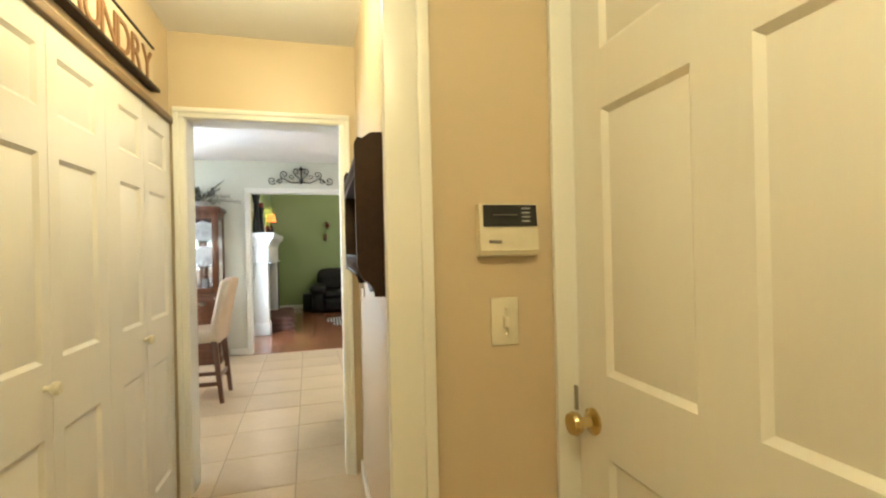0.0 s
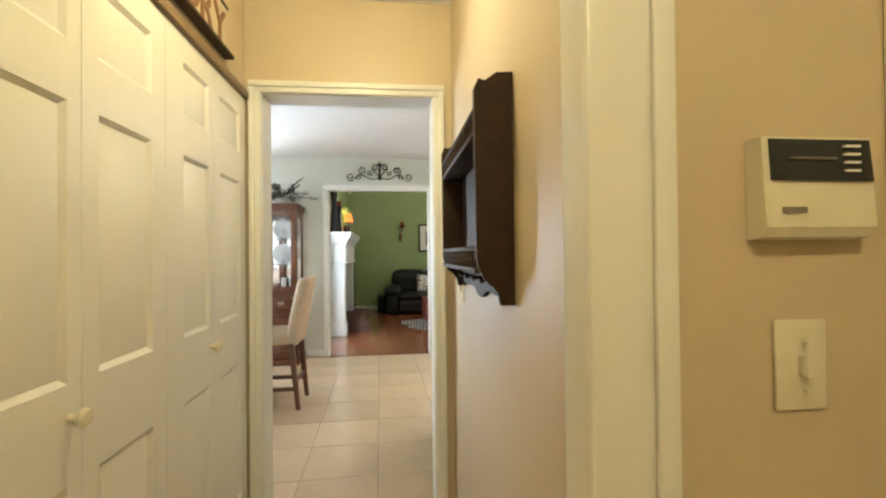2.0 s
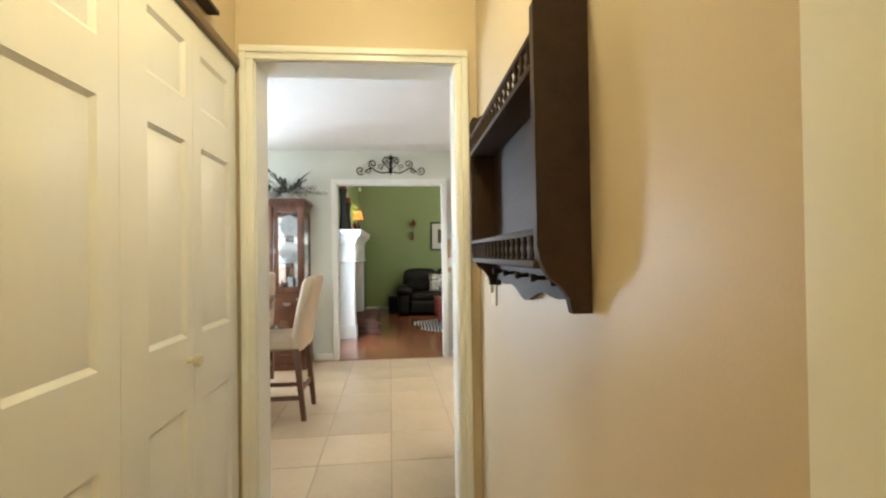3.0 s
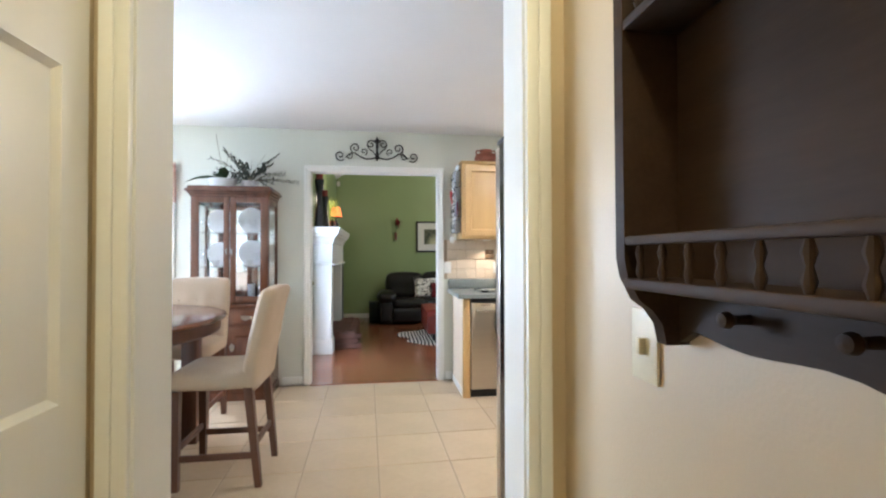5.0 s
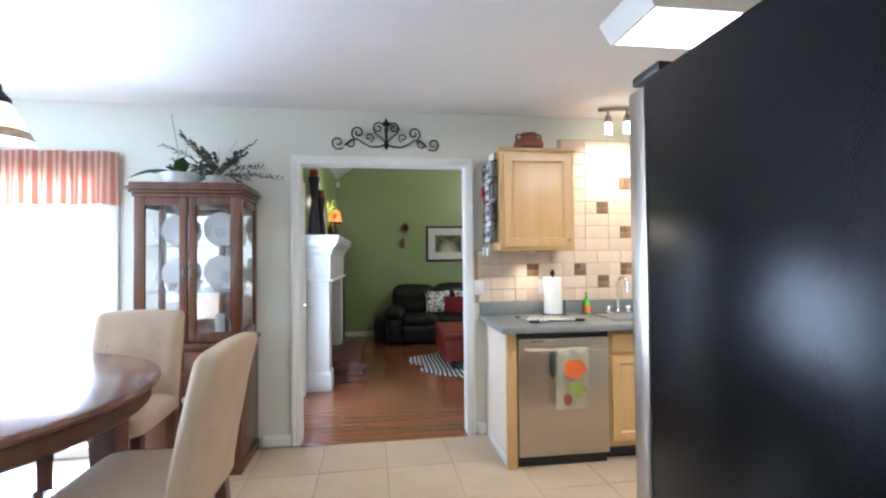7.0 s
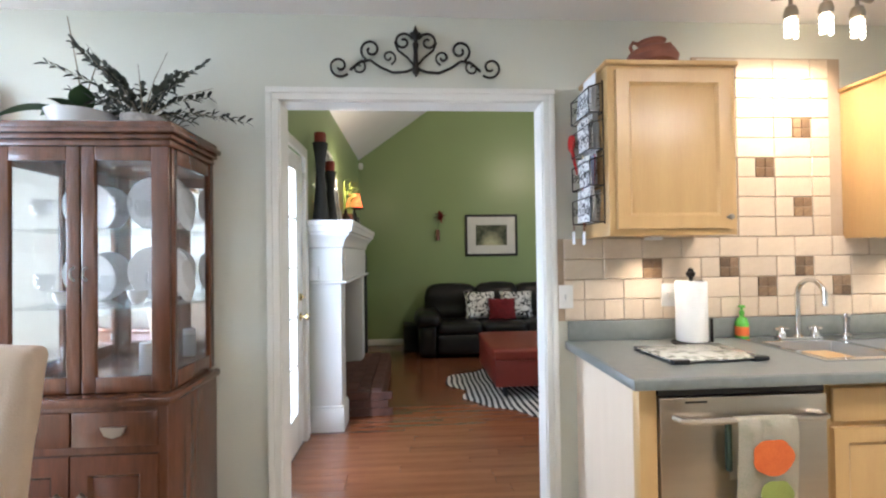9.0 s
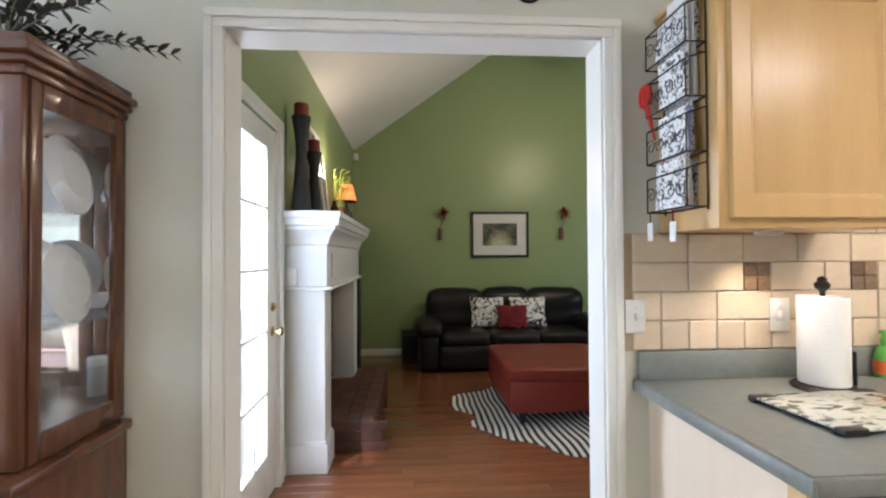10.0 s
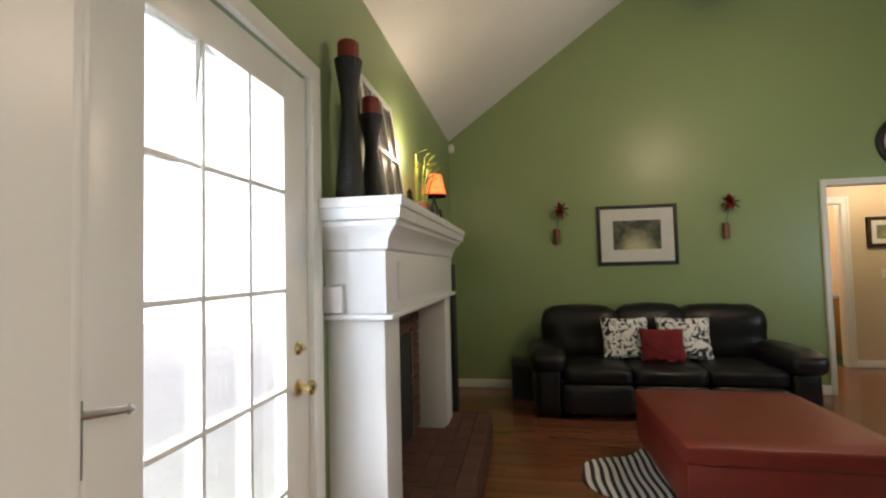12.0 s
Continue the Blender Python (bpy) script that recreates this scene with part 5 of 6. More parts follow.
part("side_rod", rod(bmesh.new(), (RX + 0.085, RY - 0.02, CT + 0.012), (RX + 0.085, RY - 0.02, CT + 0.12), 0.007, 0.006), M_IRON, roll)

board = thing("cutting_board", (1.80, 6.85, CT), "patterned glass cutting board with black corner feet", "cutting board")
bm = one(-0.20, 0.20, -0.14, 0.14, 0.010, 0.016, bev=0.002)
M_BOARD = pattern("printed_glass_board", "noise", (0.50, 0.50, 0.44), (0.14, 0.15, 0.12), 13.0, 0.56, 0.15, (1, 2.2, 1), 1.4)
bmesh.ops.transform(bm, matrix=pose(1.775, 6.75, CT, 0, 0, 4), verts=bm.verts)
part("glass", bm, M_BOARD, board)
for sx in (-1, 1):
    for sy in (-1, 1):
        bm = one(sx * 0.17 - 0.034, sx * 0.17 + 0.034, sy * 0.128 - 0.014, sy * 0.128 + 0.014, 0.001, 0.019, bev=0.004)
        bmesh.ops.transform(bm, matrix=pose(1.775, 6.75, CT, 0, 0, 4), verts=bm.verts)
        part("corner_foot", bm, M_BLACK, board)

jar = thing("terracotta_pot", (1.70, 6.93, 2.19), "squat terracotta pot with two handles on the cabinet", "pot")
part("body", lathe(bmesh.new(), (1.70, 6.93, 2.193), [(0.065, 0), (0.108, 0.025), (0.115, 0.055), (0.10, 0.085), (0.06, 0.108), (0.054, 0.122), (0.064, 0.135), (0.054, 0.135), (0.046, 0.115), (0, 0.105)], 28), M_TERRA, jar)
for s in (-1, 1):
    part("handle", tube(bmesh.new(), [(1.70 + s * x, 6.93, 2.193 + z) for x, z in ((0.058, 0.126), (0.088, 0.132), (0.10, 0.112), (0.09, 0.085))], 0.008, 8), M_TERRA, jar)

org = thing("mail_organizer", (1.40, 6.92, 1.48), "black wire wall organiser full of mail and red scissors", "mail organizer")
OX0, OX1 = 1.368, 1.430
for z in (1.50, 1.66, 1.82, 1.98):
    for a, b in (((OX1, 6.85, z), (OX1, 7.07, z)), ((OX0, 6.85, z), (OX0, 7.07, z)), ((OX0, 6.85, z), (OX1, 6.85, z)), ((OX0, 7.07, z), (OX1, 7.07, z)),
                 ((OX0, 6.85, z + 0.11), (OX0, 7.07, z + 0.11)), ((OX0, 6.85, z), (OX0, 6.85, z + 0.11)), ((OX0, 7.07, z), (OX0, 7.07, z + 0.11)), ((OX0, 6.85, z + 0.11), (OX1, 6.85, z + 0.13)), ((OX0, 7.07, z + 0.11), (OX1, 7.07, z + 0.13))):
        part("wire", rod(bmesh.new(), a, b, 0.0028, n=6), M_IRON, org)
    sc = bmesh.new()
    for k in range(4):
        tube(sc, [(p[1] - 7.0 + OX0, 6.88 + 0.055 * k + (p[0] - 0), p[2]) for p in spiral((0, 7.0, z + 0.055), 0.026, 1.3, 0.5, 1 if k % 2 else -1, 16)], 0.0016, 5)
    part("scrollwork", sc, M_IRON, org)
for y in (6.85, 7.07):
    part("upright", rod(bmesh.new(), (OX1, y, 1.49), (OX1, y, 2.12), 0.003, n=6), M_IRON, org)
rng = random.Random(11)
M_ENV = [M_MAIL, mat("white_envelope", (0.72, 0.72, 0.72), rough=0.7), mat("blue_grey_envelope", (0.30, 0.33, 0.52), rough=0.7), mat("kraft_envelope", (0.42, 0.24, 0.12), rough=0.8), mat("red_card", (0.5, 0.04, 0.04), rough=0.6), mat("green_card", (0.30, 0.45, 0.28), rough=0.6)]
for z in (1.50, 1.66, 1.82, 1.98):
    for k in range(5):
        h = rng.uniform(0.12, 0.20)
        y0 = rng.uniform(6.855, 6.90)
        y1 = y0 + rng.uniform(0.12, 0.16)
        bm = one(-0.0015, 0.0015, y0, min(y1, 7.065), 0.004, h)
        bmesh.ops.transform(bm, matrix=pose(OX0 + 0.010 + 0.012 * k, 0, z, 0, rng.uniform(-4, 9), 0), verts=bm.verts)
        part("envelope", bm, M_ENV[(0, 1, 0, 1, 2, 0, 1, 3, 0, 4, 1, 0)[(k * 5 + int(z * 50)) % 12] if k else 0], org)
sc = bmesh.new()
for s in (-1, 1):
    tube(sc, [(1.372, 7.085 + s * 0.012 + 0.014 * math.cos(t), 1.90 + 0.03 * math.sin(t)) for t in np.linspace(0, 2 * math.pi, 16)], 0.010, 8)
rod(sc, (1.372, 7.075, 1.86), (1.385, 7.05, 1.74), 0.010, 0.004)
part("scissors", sc, M_REDPLASTIC, org, "red-handled scissors hooked on the side")
for y, z in ((6.90, 1.435), (7.03, 1.44)):
    part("key_tag", one(1.36, 1.366, y, y + 0.03, z - 0.035, z + 0.025, bev=0.002), M_ENV[1], org)
    part("key_string", rod(bmesh.new(), (1.363, y + 0.015, z + 0.022), (1.363, y + 0.015, 1.50), 0.002, n=5), M_RED, org)

fridge = thing("refrigerator", (1.62, 4.15, 0), "black refrigerator with steel doors, its textured side facing the walk", "refrigerator")
FRX = 1.22
part("body", one(FRX, 2.12, 3.79, 4.62, 0.02, 1.815, bev=0.012), M_BLACKGLOSS, fridge)
for x0, x1 in ((FRX + 0.003, 1.66), (1.675, 2.117)):
    d = part("door", one(x0, x1, 4.626, 4.70, 0.08, 1.805, bev=0.012), M_STEEL, fridge, "steel refrigerator door")
    hx = 1.61 if x0 < 1.5 else 1.725
    part("handle", tube(bmesh.new(), [(hx, 4.70, 0.75), (hx, 4.75, 0.77), (hx, 4.755, 1.1), (hx, 4.75, 1.45), (hx, 4.70, 1.47)], 0.012, 10), M_STEEL, d)
    part("hinge_cover", one(x0 + 0.005 if x0 < 1.5 else x1 - 0.07, x0 + 0.07 if x0 < 1.5 else x1 - 0.005, 4.57, 4.685, 1.816, 1.842, bev=0.006), M_BLACK, fridge)
part("grille", one(FRX + 0.02, 2.10, 4.626, 4.66, 0.02, 0.075), M_BLACK, fridge)
over = thing("wall_cabinet", (1.62, 3.9, 1.90), "honey maple cabinet above the refrigerator", "cabinet", "maple wall cabinets")
part("body", one(1.24, 2.12, 3.652, 4.05, 1.90, 2.40, bev=0.003), M_MAPLE, over)
for x0 in (1.25, 1.685):
    bm = panelled(0.425, 0.46, 0.02, [(0.055, 0.37)], [(0.055, 0.405)], 180, (x0 + 0.425, 4.072, 1.92))
    part("door", bm, M_MAPLE, over)

flu = thing("ceiling_light", (2.3, 5.42, 2.43), "white boxed fluorescent kitchen ceiling light, lit", "ceiling light")
fr = bmesh.new()
prism(fr, [(1.66, 2.529), (1.72, 2.432), (1.735, 2.432), (1.735, 2.529)], 5.33, 5.70)
prism(fr, [(2.94, 2.529), (2.88, 2.432), (2.865, 2.432), (2.865, 2.529)], 5.33, 5.70)
box(fr, 1.735, 2.865, 5.33, 5.345, 2.432, 2.529)
box(fr, 1.735, 2.865, 5.685, 5.70, 2.432, 2.529)
part("frame", fr, M_WHITE, flu)
part("diffuser", one(1.735, 2.865, 5.345, 5.685, 2.437, 2.445), M_TUBE, flu)

trk = thing("track_light", (2.46, 6.87, 2.30), "curved metal bar light with three bare coiled bulbs, lit", "track light")
part("rail", tube(bmesh.new(), [(2.24 + 0.06 * k, 6.87 - 0.05 * math.sin(math.pi * k / 8), 2.512) for k in range(9)], 0.014, 8), M_NICKEL, trk)
for x, y in ((2.31, 6.85), (2.44, 6.81), (2.62, 6.84)):
    holder = part("spot_head", lathe(bmesh.new(), (x, y, 2.41), [(0.026, 0), (0.030, 0.02), (0.022, 0.05), (0.008, 0.06), (0.007, 0.10)], 18), M_NICKEL, trk)
    coil = [(x + 0.019 * math.cos(t), y + 0.019 * math.sin(t), 2.408 - 0.0135 * t / (2 * math.pi) * 1.6) for t in np.linspace(0, 8 * math.pi, 56)]
    part("bulb", tube(bmesh.new(), coil, 0.0075, 7), M_BULB, holder, "white coiled lamp, lit")

# ---- living room ----
fp = thing("fireplace", (-0.1, 9.39, 0), "white painted fireplace mantel with a brick surround", "fireplace")
for y0, y1 in ((8.515, 8.735), (9.94, 10.16)):
    part("pilaster", one(-0.229, 0.022, y0, y1, 0.19, 1.15, bev=0.004), M_MANTEL, fp)
    part("plinth", one(-0.229, 0.040, y0 - 0.018, y1 + 0.018, 0.0, 0.18, bev=0.005), M_MANTEL, fp)
    part("plinth_cap", one(-0.229, 0.034, y0 - 0.012, y1 + 0.012, 0.18, 0.20, bev=0.006), M_MANTEL, fp)
part("ledge", one(-0.229, 0.069, 8.475, 10.195, 1.15, 1.172, bev=0.005), M_MANTEL, fp)
part("frieze", one(-0.229, 0.037, 8.495, 10.175, 1.1725, 1.43, bev=0.003), M_MANTEL, fp)
part("frieze_panel", one(0.037, 0.045, 8.66, 10.01, 1.22, 1.385, bev=0.003), M_MANTEL, fp)
part("side_block", one(-0.229, -0.14, 8.460, 8.4945, 1.18, 1.29, bev=0.004), M_MANTEL, fp)
crown = bmesh.new()
prof = [(0.0, 0.0), (0.012, 0.01), (0.016, 0.04), (0.034, 0.075), (0.062, 0.10), (0.066, 0.118), (0.085, 0.125), (0.09, 0.168)]
rings = []
for e, dz in prof:
    z = 1.4305 + dz
    rings.append([crown.verts.new(p) for p in ((-0.229, 8.495 - e, z), (0.037 + e, 8.495 - e, z), (0.037 + e, 10.175 + e, z), (-0.229, 10.175 + e, z))])
for s, t in zip(rings, rings[1:]):
    for i in range(4):
        crown.faces.new((s[i], s[(i + 1) % 4], t[(i + 1) % 4], t[i]))
crown.faces.new(rings[0][::-1])
crown.faces.new(rings[-1])
part("crown_moulding", crown, M_MANTEL, fp)
part("mantel_shelf", one(-0.229, 0.137, 8.395, 10.275, 1.5995, 1.642, bev=0.006), M_MANTEL, fp)
# Flat near-black slab in place of the firebox opening.
part("firebox", one(-0.229, -0.19, 9.03, 9.75, 0.235, 0.93), M_FIREBOX, fp, "flat black firebox")
part("brick_backing", one(-0.229, -0.19, 8.735, 9.03, 0.235, 1.15), M_MORTAR, fp)
part("brick_backing", one(-0.229, -0.19, 9.75, 9.94, 0.235, 1.15), M_MORTAR, fp)
part("brick_backing", one(-0.229, -0.19, 9.03, 9.75, 0.93, 1.15), M_MORTAR, fp)
scr = part("fire_screen", one(-0.19, -0.183, 9.04, 9.74, 0.24, 0.92), M_BLACK, fp, "black glazed fire screen")
for y in (9.045, 9.39, 9.735):
    part("screen_bar", one(-0.183, -0.175, y - 0.01, y + 0.01, 0.24, 0.92), M_NICKEL, scr)
hearth = thing("hearth", (0.07, 9.4, 0), "raised brown brick hearth before the fireplace", "hearth")
part("core", one(-0.229, 0.300, 8.825, 9.975, 0.002, 0.215), M_MORTAR, hearth)
part("core", one(0.03, 0.300, 9.975, 10.30, 0.002, 0.215), M_MORTAR, hearth)

sub = thing("subwoofer", (0.56, 11.6, 0), "black box subwoofer beside the sofa", "speaker")
part("cabinet", one(0.43, 0.71, 11.42, 11.80, 0.01, 0.36, bev=0.008), M_BLACK, sub)
part("grille", one(0.45, 0.69, 11.412, 11.42, 0.03, 0.34, bev=0.003), mat("black_grille_cloth", (0.008, 0.008, 0.009), rough=0.9), sub)
tower = thing("tower_speaker", (-0.1, 10.45, 0), "tall slim black tower speaker beside the fireplace", "speaker")
part("cabinet", one(-0.21, 0.02, 10.36, 10.52, 0.03, 1.38, bev=0.008), M_BLACK, tower)
part("base", one(-0.225, 0.05, 10.34, 10.54, 0.0, 0.03, bev=0.006), M_BLACK, tower)

sofa = thing("sofa", (1.88, 11.3, 0), "black leather three-seat reclining sofa against the green wall", "sofa")
part("base", puff(bmesh.new(), 0.92, 2.84, 10.95, 11.70, 0.03, 0.36, 0.04, 0.01, 0.006), M_LEATHER, sofa, "", 60)
for a, b in ((0.72, 1.00), (2.76, 3.04)):
    part("arm_panel", puff(bmesh.new(), a + 0.02, b - 0.02, 10.86, 11.68, 0.02, 0.46, 0.05, 0.015, 0.006), M_LEATHER, sofa, "", 60)
    part("armrest", puff(bmesh.new(), a - 0.02, b + 0.02, 10.80, 11.62, 0.40, 0.60, 0.085, 0.02, 0.014), M_LEATHER, sofa, "plump rolled leather armrest", 60)
for i in range(3):
    a = 0.98 + 0.60 * i
    part("seat_cushion", puff(bmesh.new(), a, a + 0.60, 10.84, 11.45, 0.30, 0.46, 0.055, 0.02, 0.010), M_LEATHER, sofa, "", 60)
    part("footrest", puff(bmesh.new(), a + 0.01, a + 0.59, 10.83, 10.92, 0.06, 0.31, 0.035, 0.012, 0.008), M_LEATHER, sofa, "", 60)
    bm = bmesh.new()
    puff(bm, a - (0.12 if i == 0 else 0), a + 0.60 + (0.12 if i == 2 else 0), -0.13, 0.13, 0.0, 0.50, 0.085, 0.025, 0.014)
    for v in bm.verts:
        v.co.y += 0.20 * v.co.z + (0.03 if v.co.z < 0.26 else 0.0)
    bmesh.ops.translate(bm, verts=bm.verts, vec=(0, 11.48, 0.42 if i != 1 else 0.435))
    part("back_cushion", bm, M_LEATHER, sofa, "", 60)

sofa.location.x -= 0.09


def pillow(x, y, z, w, h, d, tilt, turn, material, label, name="throw_pillow"):
    th = thing(name, (x, y, z - h / 2), label, "pillow")
    tmp = bmesh.new()
    n = 12
    top, bot = [], []
    for side, rows in ((1, top), (-1, bot)):
        for i in range(n + 1):
            r = []
            for j in range(n + 1):
                u, v = 2 * i / n - 1, 2 * j / n - 1
                f = ((1 - u ** 4) * (1 - v ** 4)) ** 0.5
                e = 1 - 0.07 * (1 - abs(u)) * (abs(v) > 0.99) - 0.07 * (1 - abs(v)) * (abs(u) > 0.99)
                r.append(tmp.verts.new((u * w / 2 * e, -side * d / 2 * f, v * h / 2 * e)))
            rows.append(r)
    for rows in (top, bot):
        for s, t in zip(rows, rows[1:]):
            for j in range(n):
                tmp.faces.new((s[j], s[j + 1], t[j + 1], t[j]))
    bmesh.ops.remove_doubles(tmp, verts=tmp.verts, dist=0.0008)
    bmesh.ops.transform(tmp, matrix=pose(x, y, z, tilt, 0, turn), verts=tmp.verts)
    part("cushion", tmp, material, th, "", 75)
    return th


pillow(1.52, 11.30, 0.645, 0.44, 0.40, 0.13, -20, 4, M_DAMASK, "black and white damask throw pillow on the sofa")
pillow(2.03, 11.29, 0.645, 0.46, 0.40, 0.13, -20, -7, M_DAMASK, "black and white damask throw pillow on the sofa")
rp = pillow(1.80, 11.14, 0.605, 0.38, 0.31, 0.13, -22, -2, M_RED, "small ruffled dark red throw pillow on the sofa")
for k in range(12):
    bm = bmesh.new()
    a = k * 2.4
    r = 0.015 + 0.009 * k
    lathe(bm, (0, 0, 0), [(0, 0), (0.03, 0.006), (0.045, 0.018), (0.04, 0.02), (0, 0.008)], 9)
    bmesh.ops.transform(bm, matrix=pose(1.80 + r * math.cos(a), 11.07 + 0.03 * math.sin(a) * 0.4, 0.605 + r * math.sin(a), 70, 10 * math.cos(a), 0), verts=bm.verts)
    part("ruffle", bm, M_RED, rp, "", 60)

arm = thing("recliner", (4.35, 10.35, 0), "black leather recliner near the far doorway", "armchair")
part("base", puff(bmesh.new(), 4.15, 4.75, 9.95, 10.75, 0.03, 0.42, 0.05, 0.015, 0.008), M_LEATHER, arm, "", 60)
for a, b in ((9.80, 10.02), (10.68, 10.90)):
    part("armrest", puff(bmesh.new(), 4.05, 4.80, a, b, 0.03, 0.60, 0.08, 0.015, 0.012), M_LEATHER, arm, "", 60)
part("backrest", puff(bmesh.new(), 4.66, 4.94, 9.96, 10.74, 0.35, 1.0, 0.09, 0.02, 0.012), M_LEATHER, arm, "", 60)

ott = thing("ottoman", (1.95, 9.65, 0), "large square red leather ottoman on the zebra rug", "ottoman")
part("cushion", puff(bmesh.new(), 1.33, 2.34, 9.12, 10.18, 0.36, 0.468, 0.028, 0.006, 0.003, 9), M_REDLEATHER, ott, "", 60)
part("skirt", one(1.338, 2.332, 9.128, 10.172, 0.115, 0.372, bev=0.02), M_REDLEATHER, ott)
for x in (1.45, 2.27):
    for y in (9.21, 10.09):
        part("foot", lathe(bmesh.new(), (x, y, 0.012), [(0.022, 0), (0.034, 0.104)], 12), M_BLACK, ott)

rug = bmesh.new()
pts = []
for k in range(90):
    a = 2 * math.pi * k / 90
    r = 1 + 0.10 * math.sin(3 * a + 0.6) + 0.06 * math.sin(7 * a + 1.0) + 0.03 * math.sin(13 * a)
    pts.append((1.95 + 1.02 * r * math.cos(a), 9.52 + 0.80 * r * math.sin(a)))
prism(rug, pts, 0.004, 0.010, "z")
solid("zebra_rug", rug, M_ZEBRA, "black and white zebra hide rug under the ottoman", "rug", "")

RCX, RCY = 1.98, 8.46
rc = thing("red_chair", (RCX, RCY, 0), "small bright red moulded plastic chair", "chair")
bm = bmesh.new()
puff(bm, RCX - 0.17, RCX + 0.17, RCY - 0.02, RCY + 0.02, 0.27, 0.56, 0.019, 0.012, 0.0, 7)
for v in bm.verts:
    v.co.x = RCX + (v.co.x - RCX) * (1 - 0.5 * max(0, (v.co.z - 0.42) / 0.14) ** 2)
    v.co.y += 0.25 * (v.co.z - 0.27)
part("backrest", bm, M_REDPLASTIC, rc, "", 60)
part("seat", puff(bmesh.new(), RCX - 0.17, RCX + 0.17, RCY - 0.33, RCY + 0.01, 0.26, 0.30, 0.019, 0.004, 0.0), M_REDPLASTIC, rc, "", 60)
for sx in (-1, 1):
    for yy in (-0.29, -0.02):
        part("leg", rod(bmesh.new(), (RCX + sx * 0.16, RCY + yy, 0.0), (RCX + sx * 0.13, RCY + yy, 0.265), 0.022, 0.028), M_REDPLASTIC, rc)


def picture(name, x0, x1, z0, z1, y, border, matw, print_m, label, frame_m=M_BLACK):
    th = thing(name, ((x0 + x1) / 2, y, z0), label, "picture")
    f = bmesh.new()
    for a, b, c, d in ((x0, x0 + border, z0, z1), (x1 - border, x1, z0, z1), (x0 + border, x1 - border, z0, z0 + border), (x0 + border, x1 - border, z1 - border, z1)):
        box(f, a, b, y - 0.028, y, c, d, bev=0.005)
    part("frame", f, frame_m, th)
    part("mat_board", one(x0 + border, x1 - border, y - 0.012, y - 0.008, z0 + border, z1 - border), M_MATBOARD, th)
    part("print", one(x0 + border + matw, x1 - border - matw, y - 0.0145, y - 0.0125, z0 + border + matw, z1 - border - matw), print_m, th)
    return th


M_FOREST = bpy.data.materials.new("misty_forest_print")
M_FOREST.use_nodes = True
fn, fl = M_FOREST.node_tree.nodes, M_FOREST.node_tree.links.new
tc, gr_, nz, ad, rp_ = fn.new("ShaderNodeTexCoord"), fn.new("ShaderNodeTexGradient"), fn.new("ShaderNodeTexNoise"), fn.new("ShaderNodeMath"), fn.new("ShaderNodeValToRGB")
mp = fn.new("ShaderNodeMapping")
mp.inputs["Location"].default_value = (0, 0, -0.36)
mp.inputs["Scale"].default_value = (4.6, 1.0, 3.4)
gr_.gradient_type = "SPHERICAL"
nz.inputs["Scale"].default_value = 16
fl(tc.outputs["Object"], mp.inputs[0])
fl(mp.outputs[0], gr_.inputs[0])
fl(tc.outputs["Object"], nz.inputs[0])
ad.operation = "MULTIPLY_ADD"
ad.inputs[1].default_value = 0.45
fl(nz.outputs[0], ad.inputs[0])
fl(gr_.outputs["Fac"], ad.inputs[2])
rp_.color_ramp.elements[0].position, rp_.color_ramp.elements[1].position = 0.18, 0.85
rp_.color_ramp.elements[0].color, rp_.color_ramp.elements[1].color = (0.03, 0.04, 0.02, 1), (0.48, 0.46, 0.28, 1)
fl(ad.outputs[0], rp_.inputs[0])
fl(rp_.outputs[0], fn["Principled BSDF"].inputs["Base Color"])

picture("framed_print", 1.385, 2.20, 1.338, 1.980, 11.878, 0.035, 0.13, M_FOREST, "black framed misty forest print with a white mat")
picture("framed_picture", 4.80, 5.20, 1.48, 1.86, 13.198, 0.045, 0.06, M_PRINT, "small dark framed picture in the far room", M_DARKWOOD)

for x in (0.96, 2.66):
    sc = thing("wall_vase", (x, 11.86, 1.58), "slim metal wall vase holding a red flower", "wall vase")
    part("vase", lathe(bmesh.new(), (x, 11.835, 1.585), [(0.022, 0), (0.03, 0.01), (0.032, 0.13), (0.028, 0.165), (0.024, 0.165), (0.026, 0.02), (0, 0.015)], 18), mat("copper_brown_metal", (0.20, 0.09, 0.06), rough=0.3, metal=0.8), sc)
    part("bracket", one(x - 0.012, x + 0.012, 11.86, 11.879, 1.64, 1.70, bev=0.003), M_IRON, sc)
    part("stem", tube(bmesh.new(), [(x, 11.835, 1.60), (x + 0.008, 11.83, 1.80), (x + 0.038, 11.82, 1.95)], 0.004, 6), M_LEAF, sc)
    fl_bm = bmesh.new()
    rng = random.Random(int(x * 100))
    for k in range(16):
        a = 2 * math.pi * k / 8 + 0.2
        el = 0.15 if k < 8 else 0.75
        blade(fl_bm, (x + 0.04, 11.815, 1.955), (math.cos(a) * math.cos(el), -math.sin(el), math.sin(a) * math.cos(el)), 0.105 if k < 8 else 0.07, 0.03, 0.012)
    part("flower", fl_bm, mat("dark_red_petal", (0.25, 0.012, 0.012), (0.14, 0.006, 0.006), 0.6), sc)

